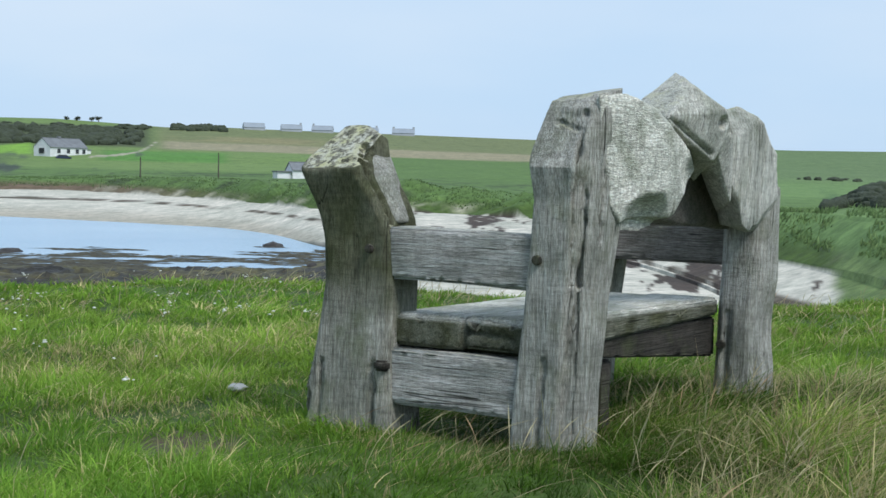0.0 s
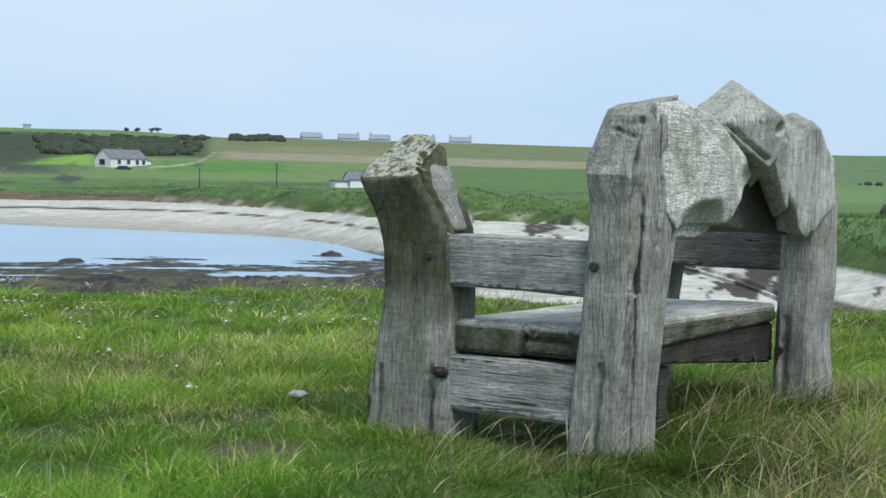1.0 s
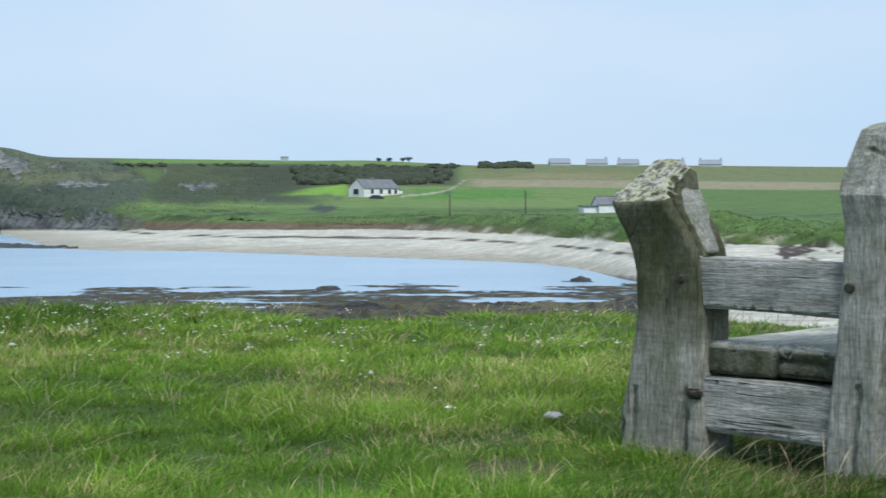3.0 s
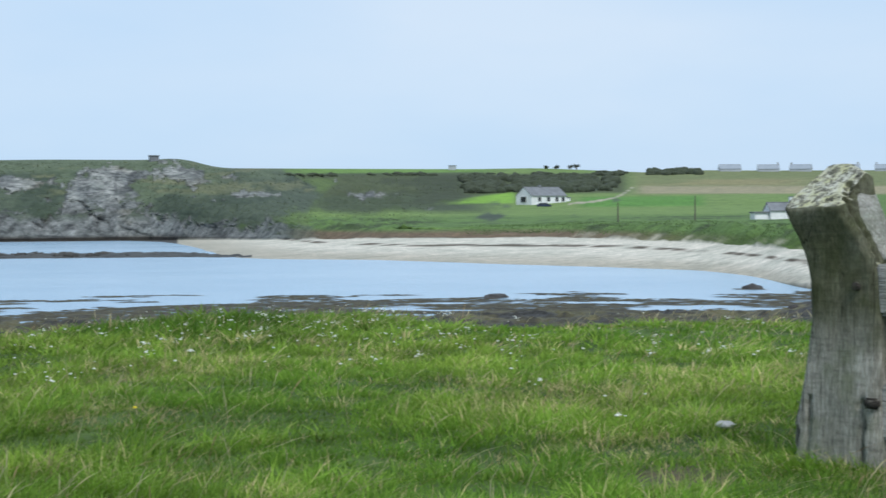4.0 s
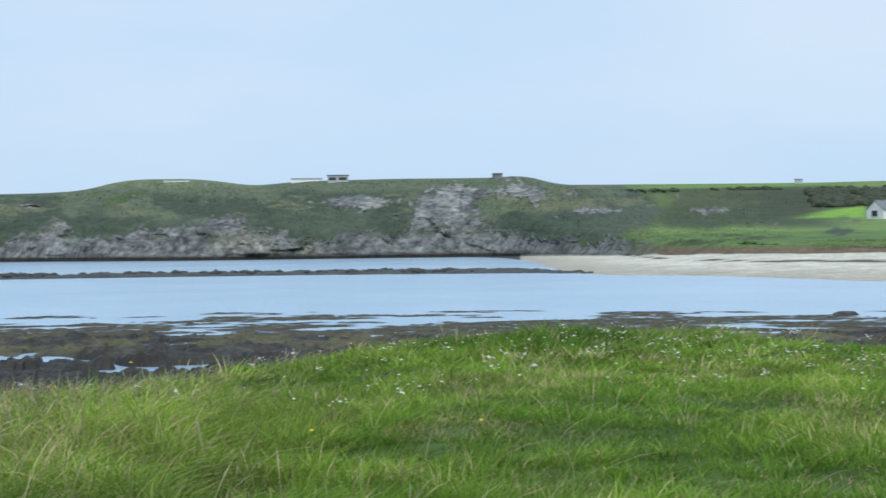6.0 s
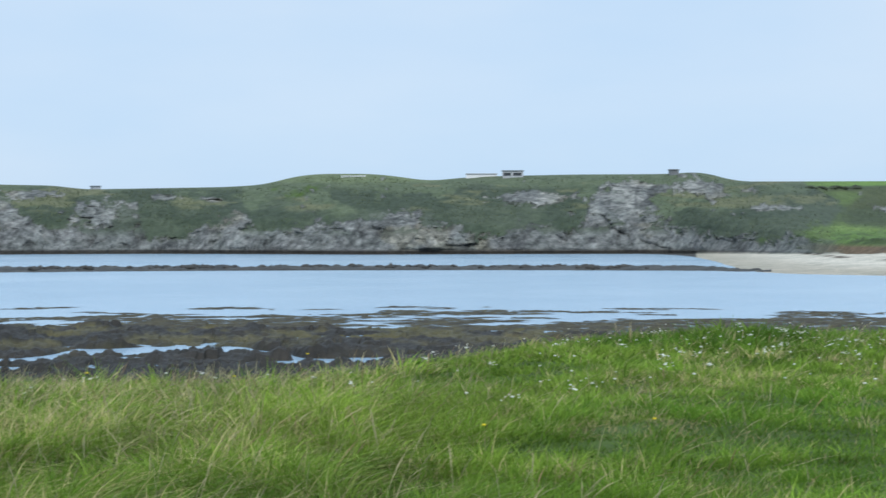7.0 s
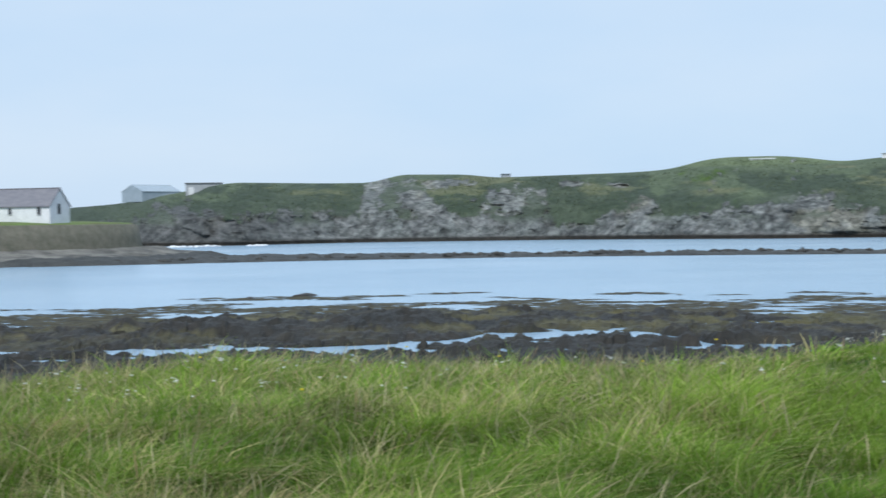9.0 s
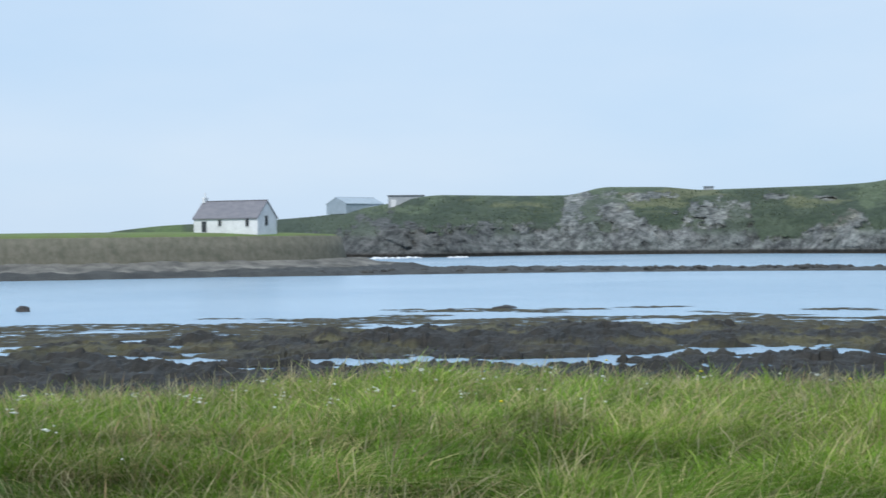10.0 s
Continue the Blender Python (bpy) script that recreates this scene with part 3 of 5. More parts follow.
# ---- the log bench ----
def old_wood(name, stretch, tint=(1, 1, 1), algae=0.35, lichen=0.5, darkened=None, along=(0, 0, 1), saw=0.35, dark_tint=(0.3, 0.32, 0.2), split=0.9):
    """Silvered oak: long fine grain, saw marks across it, a few drying cracks, green algae, lichen on what faces up."""
    m, n, l, b = surface(name, 0.9)
    b.inputs["Specular IOR Level"].default_value = 0.25
    lines = tuple(k * (0.3 if k < 0.5 else 1.0) for k in stretch)
    cross = tuple(1.0 if k < 0.5 else 0.16 for k in stretch)
    broad = noise_node(n, l, 3.0, 6, rough=0.65)
    streak = noise_node(n, l, 120, 6, lines, rough=0.72)
    fine = noise_node(n, l, 170, 4, stretch, rough=0.7)
    marks = noise_node(n, l, 60, 5, cross, rough=0.7)
    mottle = noise_node(n, l, 26, 6, stretch, rough=0.72)
    c = ramp_node(n, l, streak, (0.36, (0.22 * tint[0], 0.22 * tint[1], 0.205 * tint[2])), (0.46, (0.32 * tint[0], 0.30 * tint[1], 0.28 * tint[2])), (0.64, (0.43 * tint[0], 0.43 * tint[1], 0.415 * tint[2])))
    c = blend_node(n, l, c, ramp_node(n, l, fine, (0.36, (0.66, 0.66, 0.66)), (0.62, (1.25, 1.25, 1.25))), 1.0, "MULTIPLY")
    c = blend_node(n, l, c, ramp_node(n, l, mottle, (0.36, (0.62, 0.63, 0.61)), (0.5, (1, 1, 1)), (0.64, (1.25, 1.25, 1.27))), 0.7, "MULTIPLY")
    c = blend_node(n, l, c, ramp_node(n, l, marks, (0.38, (0.5, 0.5, 0.5)), (0.5, (1, 1, 1)), (0.66, (1.2, 1.2, 1.2))), saw, "MULTIPLY")
    c = blend_node(n, l, c, ramp_node(n, l, broad, (0.36, (0.62, 0.65, 0.60)), (0.64, (1.16, 1.15, 1.12))), 0.85, "MULTIPLY")
    patch = noise_node(n, l, 5.5, 6)
    c = blend_node(n, l, c, (0.13, 0.165, 0.065), ramp_node(n, l, patch, (0.5, (0, 0, 0)), (0.7, (algae, algae, algae))))
    # darkens a span of heights: algae and shade on posts, the planks' sides
    if darkened:
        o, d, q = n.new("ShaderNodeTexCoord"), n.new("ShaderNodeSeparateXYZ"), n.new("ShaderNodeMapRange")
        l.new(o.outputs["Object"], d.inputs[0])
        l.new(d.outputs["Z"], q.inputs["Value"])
        q.inputs["From Min"].default_value, q.inputs["From Max"].default_value = darkened
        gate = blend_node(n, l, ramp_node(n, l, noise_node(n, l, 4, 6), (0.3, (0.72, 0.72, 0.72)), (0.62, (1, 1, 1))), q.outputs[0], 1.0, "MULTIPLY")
        c = blend_node(n, l, c, blend_node(n, l, c, dark_tint, 1.0, "MULTIPLY"), gate)
    g, s = n.new("ShaderNodeNewGeometry"), n.new("ShaderNodeSeparateXYZ")
    l.new(g.outputs["Normal"], s.inputs[0])
    upward = ramp_node(n, l, s.outputs["Z"], (0.6, (0, 0, 0)), (0.78, (1, 1, 1)))
    if lichen > 0.7:
        c = blend_node(n, l, c, (0.20, 0.195, 0.15), upward)
    spots = ramp_node(n, l, noise_node(n, l, 30, 6, rough=0.72), (0.44, (0, 0, 0)), (0.53, (lichen, lichen, lichen)))
    c = blend_node(n, l, c, ramp_node(n, l, noise_node(n, l, 11, 4), (0.4, (0.66, 0.66, 0.56)), (0.6, (0.58, 0.58, 0.34))), blend_node(n, l, spots, upward, 1.0, "MULTIPLY"))
    dark = ramp_node(n, l, noise_node(n, l, 24, 6, rough=0.7), (0.54, (0, 0, 0)), (0.61, (lichen, lichen, lichen)))
    c = blend_node(n, l, c, (0.055, 0.055, 0.04), blend_node(n, l, dark, upward, 1.0, "MULTIPLY"))
    thin = tuple(k * (0.1 if k < 0.5 else 1.0) for k in stretch)
    dot, absolute = n.new("ShaderNodeVectorMath"), n.new("ShaderNodeMath")
    dot.operation, absolute.operation = "DOT_PRODUCT", "ABSOLUTE"
    dot.inputs[1].default_value = along
    l.new(g.outputs["Normal"], dot.inputs[0])
    l.new(dot.outputs["Value"], absolute.inputs[0])
    sides = ramp_node(n, l, absolute.outputs[0], (0.2, (0, 0, 0)), (0.45, (1, 1, 1)))
    crack = ramp_node(n, l, noise_node(n, l, 9, 3, thin, rough=0.45), (0.492, (1, 1, 1)), (0.5, (0.05, 0.05, 0.04)), (0.508, (1, 1, 1)))
    some = ramp_node(n, l, noise_node(n, l, 3.5, 2), (0.5, (1, 1, 1)), (0.56, (0, 0, 0)))
    crack = blend_node(n, l, crack, (1, 1, 1), some)
    crack = blend_node(n, l, crack, (1, 1, 1), sides)
    c = blend_node(n, l, c, crack, split, "MULTIPLY")
    l.new(c, b.inputs["Base Color"])
    h = blend_node(n, l, streak, marks, 0.25)
    h = blend_node(n, l, h, mottle, 0.3)
    h = blend_node(n, l, h, crack, 0.66 * split, "MULTIPLY")
    relief(n, l, b, h, 1.0, 0.03)
    return m


UPRIGHT = old_wood("weathered_oak_upright", (1, 1, 0.12), (1.25, 1.28, 1.26))
# front posts: algae, and shade put into the tone above 0.5 m
ALGAE_SHADED = old_wood("algae_shaded_oak", (1, 1, 0.12), (1.05, 1.06, 1.0), 0.5, 0.97, (0.5, 0.78))
RAIL = old_wood("weathered_oak_rail", (1, 0.12, 1), (1.2, 1.23, 1.26), 0.1, 0.3, None, (-0.84, 0.543, 0), 0.2)
# darker copy of the rail oak, with shade put into its tone
RAIL_SHADED = old_wood("shaded_oak_rail", (1, 0.12, 1), (0.62, 0.59, 0.58), 0.1, 0.3, None, (-0.84, 0.543, 0), 0.2)
# planks: pale on top, darker and greener below 0.56 m
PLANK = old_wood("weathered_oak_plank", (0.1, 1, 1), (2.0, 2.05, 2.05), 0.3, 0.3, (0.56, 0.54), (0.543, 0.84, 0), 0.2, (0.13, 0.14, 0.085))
CARVED = old_wood("weathered_oak_carved", (0.3, 1, 1), (2.3, 2.37, 2.33), 0.45, 0.4, None, (0, 0, 1), 0.5, split=0.0)
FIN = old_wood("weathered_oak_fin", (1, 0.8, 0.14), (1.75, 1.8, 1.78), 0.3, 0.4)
# dark oak of pegs and wedge; under the seat its tone stands for shade
DARK_SHADED = old_wood("dark_shaded_oak", (0.06, 1, 1), (0.17, 0.16, 0.15), 0.3, 0.2, None, (0.543, 0.84, 0))


def refine(bm, size, rounds=7):
    """Splits every edge longer than size."""
    bmesh.ops.triangulate(bm, faces=bm.faces[:])
    for _ in range(rounds):
        longer = [e for e in bm.edges if e.calc_length() > size]
        if not longer:
            break
        bmesh.ops.subdivide_edges(bm, edges=longer, cuts=1)
        bmesh.ops.triangulate(bm, faces=[f for f in bm.faces if len(f.verts) > 3])


def weather(bm, amount, stretch, seed):
    """Pushes the surface in and out along its normals, long-grained."""
    bm.normal_update()
    shift = []
    for v in bm.verts:
        p = Vector((v.co.x * stretch[0] + seed * 3.1, v.co.y * stretch[1] - seed, v.co.z * stretch[2] + seed * 0.7))
        d = noise.noise(p * 5) * 1.1 + noise.noise(p * 14) * 0.55 + noise.noise(v.co * 3 + Vector((seed, 0, 0))) * 0.9
        shift.append(v.normal * d * amount)
    for v, s in zip(bm.verts, shift):
        v.co += s


def loft(levels, per_side=5, corner=0.16):
    """A squared log from (z, front_near, front_far, ...) levels: (z, y0, y1, x0, x1)."""
    bm = bmesh.new()
    rings = []
    for z, y0, y1, x0, x1 in levels:
        cx, cy, hx, hy = (x0 + x1) / 2, (y0 + y1) / 2, (x1 - x0) / 2, (y1 - y0) / 2
        ring = []
        corners = [(-1, -1), (1, -1), (1, 1), (-1, 1)]
        for k in range(4):
            (ax, ay), (bx, by) = corners[k], corners[(k + 1) % 4]
            for s in range(per_side):
                t = corner / 2 + (1 - corner) * s / (per_side - 1)
                ring.append(bm.verts.new((cx + hx * (ax + (bx - ax) * t), cy + hy * (ay + (by - ay) * t), z)))
        rings.append(ring)
    count = len(rings[0])
    for a, b in zip(rings, rings[1:]):
        for k in range(count):
            bm.faces.new((a[k], a[(k + 1) % count], b[(k + 1) % count], b[k]))
    bm.faces.new(rings[0][::-1])
    bm.faces.new(rings[-1])
    return bm


def cut(bm, point, normal):
    """Saws off what lies beyond a plane and closes the cut."""
    done = bmesh.ops.bisect_plane(bm, geom=bm.verts[:] + bm.edges[:] + bm.faces[:], plane_co=point, plane_no=normal, clear_outer=True)
    edges = [e for e in done["geom_cut"] if isinstance(e, bmesh.types.BMEdge)]
    bmesh.ops.edgeloop_fill(bm, edges=edges)


def hull(points, chamfer=0.02):
    bm = bmesh.new()
    for p in points:
        bm.verts.new(p)
    made = bmesh.ops.convex_hull(bm, input=bm.verts[:])
    loose = [v for v in bm.verts if not v.link_faces]
    bmesh.ops.delete(bm, geom=loose, context="VERTS")
    bmesh.ops.dissolve_limit(bm, angle_limit=radians(9), verts=bm.verts[:], edges=bm.edges[:])
    if chamfer:
        bmesh.ops.bevel(bm, geom=bm.edges[:], offset=chamfer, segments=2, affect="EDGES", profile=0.5, clamp_overlap=True)
    return bm


def timber(x0, x1, y0, y1, z0, z1, seed, stretch, amount=0.006, size=0.04, taper=0.0, bow=0.0):
    """A sawn beam with worn edges; taper drops its top towards its low-y end, bow bends it down in the middle."""
    bm = box(x0, x1, y0, y1, z0, z1)
    bmesh.ops.bevel(bm, geom=bm.edges[:], offset=0.012, segments=2, affect="EDGES")
    refine(bm, size)
    for v in bm.verts:
        s = (v.co.y - y0) / (y1 - y0)
        v.co.z += taper * (s - 1) - bow * 4 * s * (1 - s)
    weather(bm, amount, stretch, seed)
    return bm


def peg(point, axis, radius=0.022, length=0.032):
    bm = bmesh.new()
    turn = Vector(axis).to_track_quat("Z", "Y").to_matrix().to_4x4()
    bmesh.ops.create_cone(bm, cap_ends=True, segments=14, radius1=radius, radius2=radius * 0.9, depth=length, matrix=Matrix.Translation(point) @ turn)
    bmesh.ops.bevel(bm, geom=[e for e in bm.edges if len(e.link_faces) == 2 and e.calc_face_angle() > 1], offset=0.004, segments=2, affect="EDGES")
    return bm


UPWARD, ACROSS, ALONG = (1, 1, 0.18), (1, 0.18, 1), (0.18, 1, 1)


def fuse(pieces, size, rounds=2):
    """Grows several solids into one skin of even cells and wears its edges round."""
    me = bpy.data.meshes.new("blank")
    whole = bmesh.new()
    for bm in pieces:
        bmesh.ops.recalc_face_normals(bm, faces=bm.faces)
        bm.to_mesh(me)
        bm.free()
        whole.from_mesh(me)
    whole.to_mesh(me)
    whole.free()
    ob = new("blank", me)
    mod = ob.modifiers.new("skin", "REMESH")
    mod.mode, mod.voxel_size = "VOXEL", size
    shape = bpy.data.meshes.new_from_object(ob.evaluated_get(bpy.context.evaluated_depsgraph_get()))
    bm = bmesh.new()
    bm.from_mesh(shape)
    bpy.data.objects.remove(ob)
    bpy.data.meshes.remove(me)
    bpy.data.meshes.remove(shape)
    for _ in range(rounds):
        bmesh.ops.smooth_vert(bm, verts=bm.verts[:], factor=0.5, use_axis_x=True, use_axis_y=True, use_axis_z=True)
    return bm


def groove(bm, a, b, width, depth, seed=0.0):
    """Opens a wandering crack along the line from a to b."""
    a, b = Vector(a), Vector(b)
    d = b - a
    bm.normal_update()
    for v in bm.verts:
        t = max(0.0, min(1.0, (v.co - a).dot(d) / d.length_squared))
        p = a + d * t + Vector((noise.noise((t * 6, seed, 0)), noise.noise((t * 6, seed, 5)), 0)) * 0.014
        gap = v.co - p
        if gap.length > 0.09:
            continue
        k = (gap - v.normal * gap.dot(v.normal)).length / (width * (0.95 + 0.5 * noise.noise((t * 9, seed, 9))))
        if k < 1:
            v.co -= v.normal * depth * (1 - k)


def hollow(bm, centre, radii, push):
    """Scoops the surface round a centre by a vector."""
    for v in bm.verts:
        d = math.sqrt(sum(((v.co[k] - centre[k]) / radii[k]) ** 2 for k in range(3)))
        if d < 1:
            v.co += Vector(push) * (1 - d * d) ** 1.5


def build_bench():
    turn = math.degrees(math.atan2(0.84, 0.543))
    bench = thing("bench", pose(0.518, 6.58, 0, 0, 0, turn), "weathered silver-grey carved oak log bench standing in long grass", "bench")
    # front post of the near end: flared foot, bowed outward to a sloping lichen-covered head
    bm = loft([(-0.2, 0.78, 1.38, -0.16, 0.13), (0.0, 0.79, 1.35, -0.155, 0.13), (0.1, 0.80, 1.33, -0.15, 0.13), (0.3, 0.81, 1.28, -0.145, 0.12), (0.5, 0.82, 1.24, -0.135, 0.12), (0.7, 0.82, 1.215, -0.13, 0.12), (0.9, 0.83, 1.215, -0.135, 0.12), (1.0, 0.85, 1.235, -0.145, 0.12), (1.1, 0.90, 1.27, -0.16, 0.125), (1.2, 0.97, 1.315, -0.18, 0.13), (1.28, 1.0, 1.335, -0.195, 0.13), (1.6, 1.04, 1.4, -0.26, 0.13)], 5, 0.14)
    cut(bm, (-0.19, 1.1, 1.23), (-0.72, 0.05, 1.0))
    cut(bm, (0.0, 1.33, 1.33), (-0.1, 0.9, 0.42))
    cut(bm, (0.02, 1.02, 1.42), (0.4, -0.6, 1.0))
    shoulder = hull([(-0.06, 0.86, 0.985), (0.12, 0.88, 0.985), (-0.1, 1.03, 1.24), (0.12, 1.06, 1.38), (-0.06, 1.05, 0.985), (0.13, 1.08, 0.985), (-0.03, 1.01, 1.31), (0.13, 0.86, 0.985), (-0.04, 0.81, 0.985), (0.13, 1.03, 1.34), (-0.02, 0.89, 1.14)], 0)
    bm = fuse([bm], 0.009, 1)
    groove(bm, (-0.09, 0.84, 0.99), (-0.12, 1.0, 1.27), 0.02, 0.05, 1)
    groove(bm, (-0.12, 1.0, 1.27), (-0.02, 1.06, 1.34), 0.025, 0.03, 2)
    groove(bm, (-0.15, 0.9, 0.33), (-0.15, 0.9, -0.1), 0.022, 0.03, 3)
    groove(bm, (-0.15, 1.2, 0.32), (-0.16, 1.22, -0.1), 0.02, 0.02, 4)
    groove(bm, (-0.15, 1.3, 0.14), (-0.16, 1.36, -0.1), 0.05, 0.05, 5)
    hollow(bm, (-0.2, 1.36, 0.02), (0.16, 0.09, 0.12), (0.05, -0.06, 0))
    weather(bm, 0.007, UPWARD, 1)
    front = part("front_post", bm, ALGAE_SHADED, bench, "bowed oak post with a lichen-covered sloping head", True)
    part("peg", peg((-0.14, 0.935, 0.865), (-1, 0, 0)), DARK_SHADED, front)
    bm = fuse([shoulder], 0.012, 1)
    weather(bm, 0.005, UPWARD, 2)
    part("post_shoulder", bm, UPRIGHT, bench, "grey split slab lapping over the arm rail", True)
    bm = timber(-0.168, -0.12, 0.81, 0.885, 0.30, 0.35, 41, ACROSS, 0.004, 0.03)
    part("wedge", bm, DARK_SHADED, front, "dark wooden wedge driven through the post", True)
    # back post of the near end: a faceted head like a nose, a round shaft growing up the back
    bm = loft([(-0.2, -0.09, 0.18, -0.14, 0.10), (0.0, -0.09, 0.165, -0.14, 0.10), (0.3, -0.09, 0.15, -0.14, 0.14), (0.6, -0.105, 0.115, -0.14, 0.18), (0.9, -0.12, 0.085, -0.14, 0.24), (1.12, -0.13, 0.082, -0.135, 0.26), (1.2, -0.14, 0.088, -0.15, 0.26), (1.27, -0.16, 0.09, -0.165, 0.26), (1.7, -0.2, 0.07, -0.165, 0.2)], 5, 0.14)
    cut(bm, (-0.165, 0.0, 1.255), (-0.92, 0.0, 0.42))
    cut(bm, (-0.1, 0.085, 1.36), (-0.25, 0.95, 0.3))
    cut(bm, (0.0, 0.0, 1.56), (-0.2, 0.12, 1.0))
    cut(bm, (-0.16, -0.12, 1.28), (-0.8, -0.65, 0.25))
    trunk = loft([(-0.2, -0.15, 0.02, -0.09, 0.12), (0.3, -0.165, 0.02, -0.08, 0.14), (0.7, -0.175, 0.02, -0.06, 0.19), (1.0, -0.195, 0.02, -0.05, 0.25), (1.15, -0.21, 0.02, -0.06, 0.28), (1.35, -0.215, 0.02, -0.07, 0.26), (1.52, -0.21, 0.02, -0.06, 0.2), (1.56, -0.19, 0.0, -0.02, 0.14)], 5, 0.4)
    bm = fuse([bm, trunk], 0.009, 1)
    groove(bm, (-0.13, -0.145, 1.52), (-0.11, -0.15, 0.75), 0.022, 0.05, 6)
    groove(bm, (-0.14, 0.0, 0.42), (-0.14, 0.03, -0.1), 0.016, 0.025, 7)
    groove(bm, (-0.1, -0.14, 0.75), (-0.1, -0.13, -0.1), 0.014, 0.025, 8)
    groove(bm, (0.02, -0.215, 1.36), (0.0, -0.2, 0.95), 0.02, 0.035, 9)
    groove(bm, (-0.1, -0.02, 1.47), (-0.14, -0.14, 1.44), 0.018, 0.02, 10)
    groove(bm, (-0.1, 0.05, 1.52), (-0.09, -0.03, 1.44), 0.012, 0.02, 11)
    weather(bm, 0.008, UPWARD, 3)
    back = part("back_post", bm, UPRIGHT, bench, "split oak post with a faceted head and long cracks", True)
    part("peg", peg((-0.145, 0.035, 0.855), (-1, 0, 0), 0.024), DARK_SHADED, back)
    # far end
    bm = fuse([loft([(-0.2, -0.2, 0.07, 1.86, 2.2), (0.2, -0.2, 0.06, 1.87, 2.2), (0.6, -0.205, 0.05, 1.88, 2.19), (0.95, -0.22, 0.04, 1.9, 2.19), (1.2, -0.22, 0.04, 1.9, 2.18)], 5, 0.3)], 0.016)
    groove(bm, (1.87, -0.03, 0.5), (1.87, -0.02, -0.1), 0.022, 0.03, 12)
    hollow(bm, (2.0, -0.24, 0.42), (0.3, 0.12, 0.28), (0.0, 0.035, 0))
    weather(bm, 0.010, UPWARD, 4)
    far_back = part("back_post", bm, UPRIGHT, bench, "", True)
    part("peg", peg((1.865, 0.0, 0.33), (-1, 0, 0), 0.026), DARK_SHADED, far_back)
    # far front post: its shade is put into the wood tone
    bm = loft([(-0.2, 0.8, 1.0, 1.95, 2.2), (0.4, 0.78, 0.98, 1.95, 2.2), (0.9, 0.71, 0.95, 1.95, 2.2), (1.15, 0.71, 0.95, 1.95, 2.2), (1.38, 0.76, 1.0, 1.95, 2.2)])
    refine(bm, 0.06)
    weather(bm, 0.010, UPWARD, 5)
    part("front_post", bm, ALGAE_SHADED, bench, "", True)
    # rails of the near end
    part("arm_rail", timber(-0.11, 0.06, 0.05, 0.855, 0.73, 0.97, 6, ACROSS, taper=0.01), RAIL, bench, "grey sawn arm rail with open grain", True)
    part("stretcher", timber(-0.115, 0.04, 0.05, 0.855, 0.15, 0.412, 7, ACROSS, taper=0.01, amount=0.01), RAIL, bench, "pale rough-hewn lower side rail", True)
    part("arm_rail", timber(1.97, 2.12, -0.1, 0.75, 0.76, 0.97, 8, ACROSS, size=0.06), RAIL_SHADED, bench, "", True)
    # seat: two thick planks, worn at the edge, one split
    for y0, y1, seed, lift in ((0.05, 0.44, 9, 0.006), (0.447, 0.87, 10, -0.004)):
        bm = timber(-0.07, 1.93, y0, y1, 0.425, 0.575, seed, ALONG, 0.005, 0.035)
        for v in bm.verts:
            v.co.z += lift - (0.02 * noise.noise((v.co.y * 14, seed, 0)) + 0.012) * (v.co.z > 0.54) * (v.co.x < -0.03)
            if v.co.z < 0.5:
                v.co.z += 0.055 * max(0.0, v.co.x) / 1.93
        if seed == 9:
            groove(bm, (-0.07, 0.43, 0.51), (-0.07, 0.2, 0.49), 0.02, 0.035, 13)
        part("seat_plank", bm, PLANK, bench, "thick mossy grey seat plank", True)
    # beams and prop under the seat carry its shade in their colour
    bm = timber(0.0, 1.95, 0.07, 0.19, 0.25, 0.475, 11, ALONG, 0.004, 0.09)
    for v in bm.verts:
        v.co.z = 0.475 - (0.475 - v.co.z) * (0.3 + 0.36 * v.co.x)
    part("seat_beam", bm, DARK_SHADED, bench, "dark beam under the seat, its shade put into the colour", True)
    part("seat_beam", timber(0.0, 1.95, 0.72, 0.84, 0.27, 0.432, 12, ALONG, 0.004, 0.09), DARK_SHADED, bench, "", True)
    part("prop", timber(0.62, 0.74, 0.1, 0.22, -0.1, 0.34, 14, UPWARD, 0.004, 0.05), DARK_SHADED, bench, "short dark post under the seat", True)
    # the carved back: a swelling lobe with a scooped underside
    lobe = hull([(-0.06, -0.2, 1.575), (0.13, -0.23, 1.59), (0.24, -0.26, 1.565), (0.44, -0.25, 1.54), (0.45, -0.3, 1.47), (0.42, -0.31, 1.33), (0.4, -0.31, 1.16), (0.8, -0.24, 1.385), (1.0, -0.2, 1.28), (0.98, -0.2, 1.25), (0.75, -0.2, 1.055), (0.62, -0.24, 1.04), (0.5, -0.24, 1.03), (0.12, -0.22, 1.5), (0.1, -0.22, 1.25), (0.14, -0.22, 1.02), (0.05, -0.21, 1.1),
                 (0.1, 0.0, 1.5), (0.6, 0.0, 1.42), (0.95, 0.0, 1.25), (0.7, 0.0, 0.99), (0.2, 0.0, 1.0)], 0)
    chin = hull([(0.16, -0.14, 1.06), (0.25, -0.17, 0.985), (0.42, -0.18, 0.975), (0.58, -0.17, 1.0), (0.7, -0.12, 1.05), (0.2, 0.0, 1.1), (0.65, 0.0, 1.1), (0.3, 0.0, 0.975), (0.55, 0.0, 0.98)], 0)
    bm = fuse([lobe, chin], 0.011, 2)
    hollow(bm, (0.34, -0.34, 1.03), (0.26, 0.22, 0.14), (0.0, 0.08, 0.02))
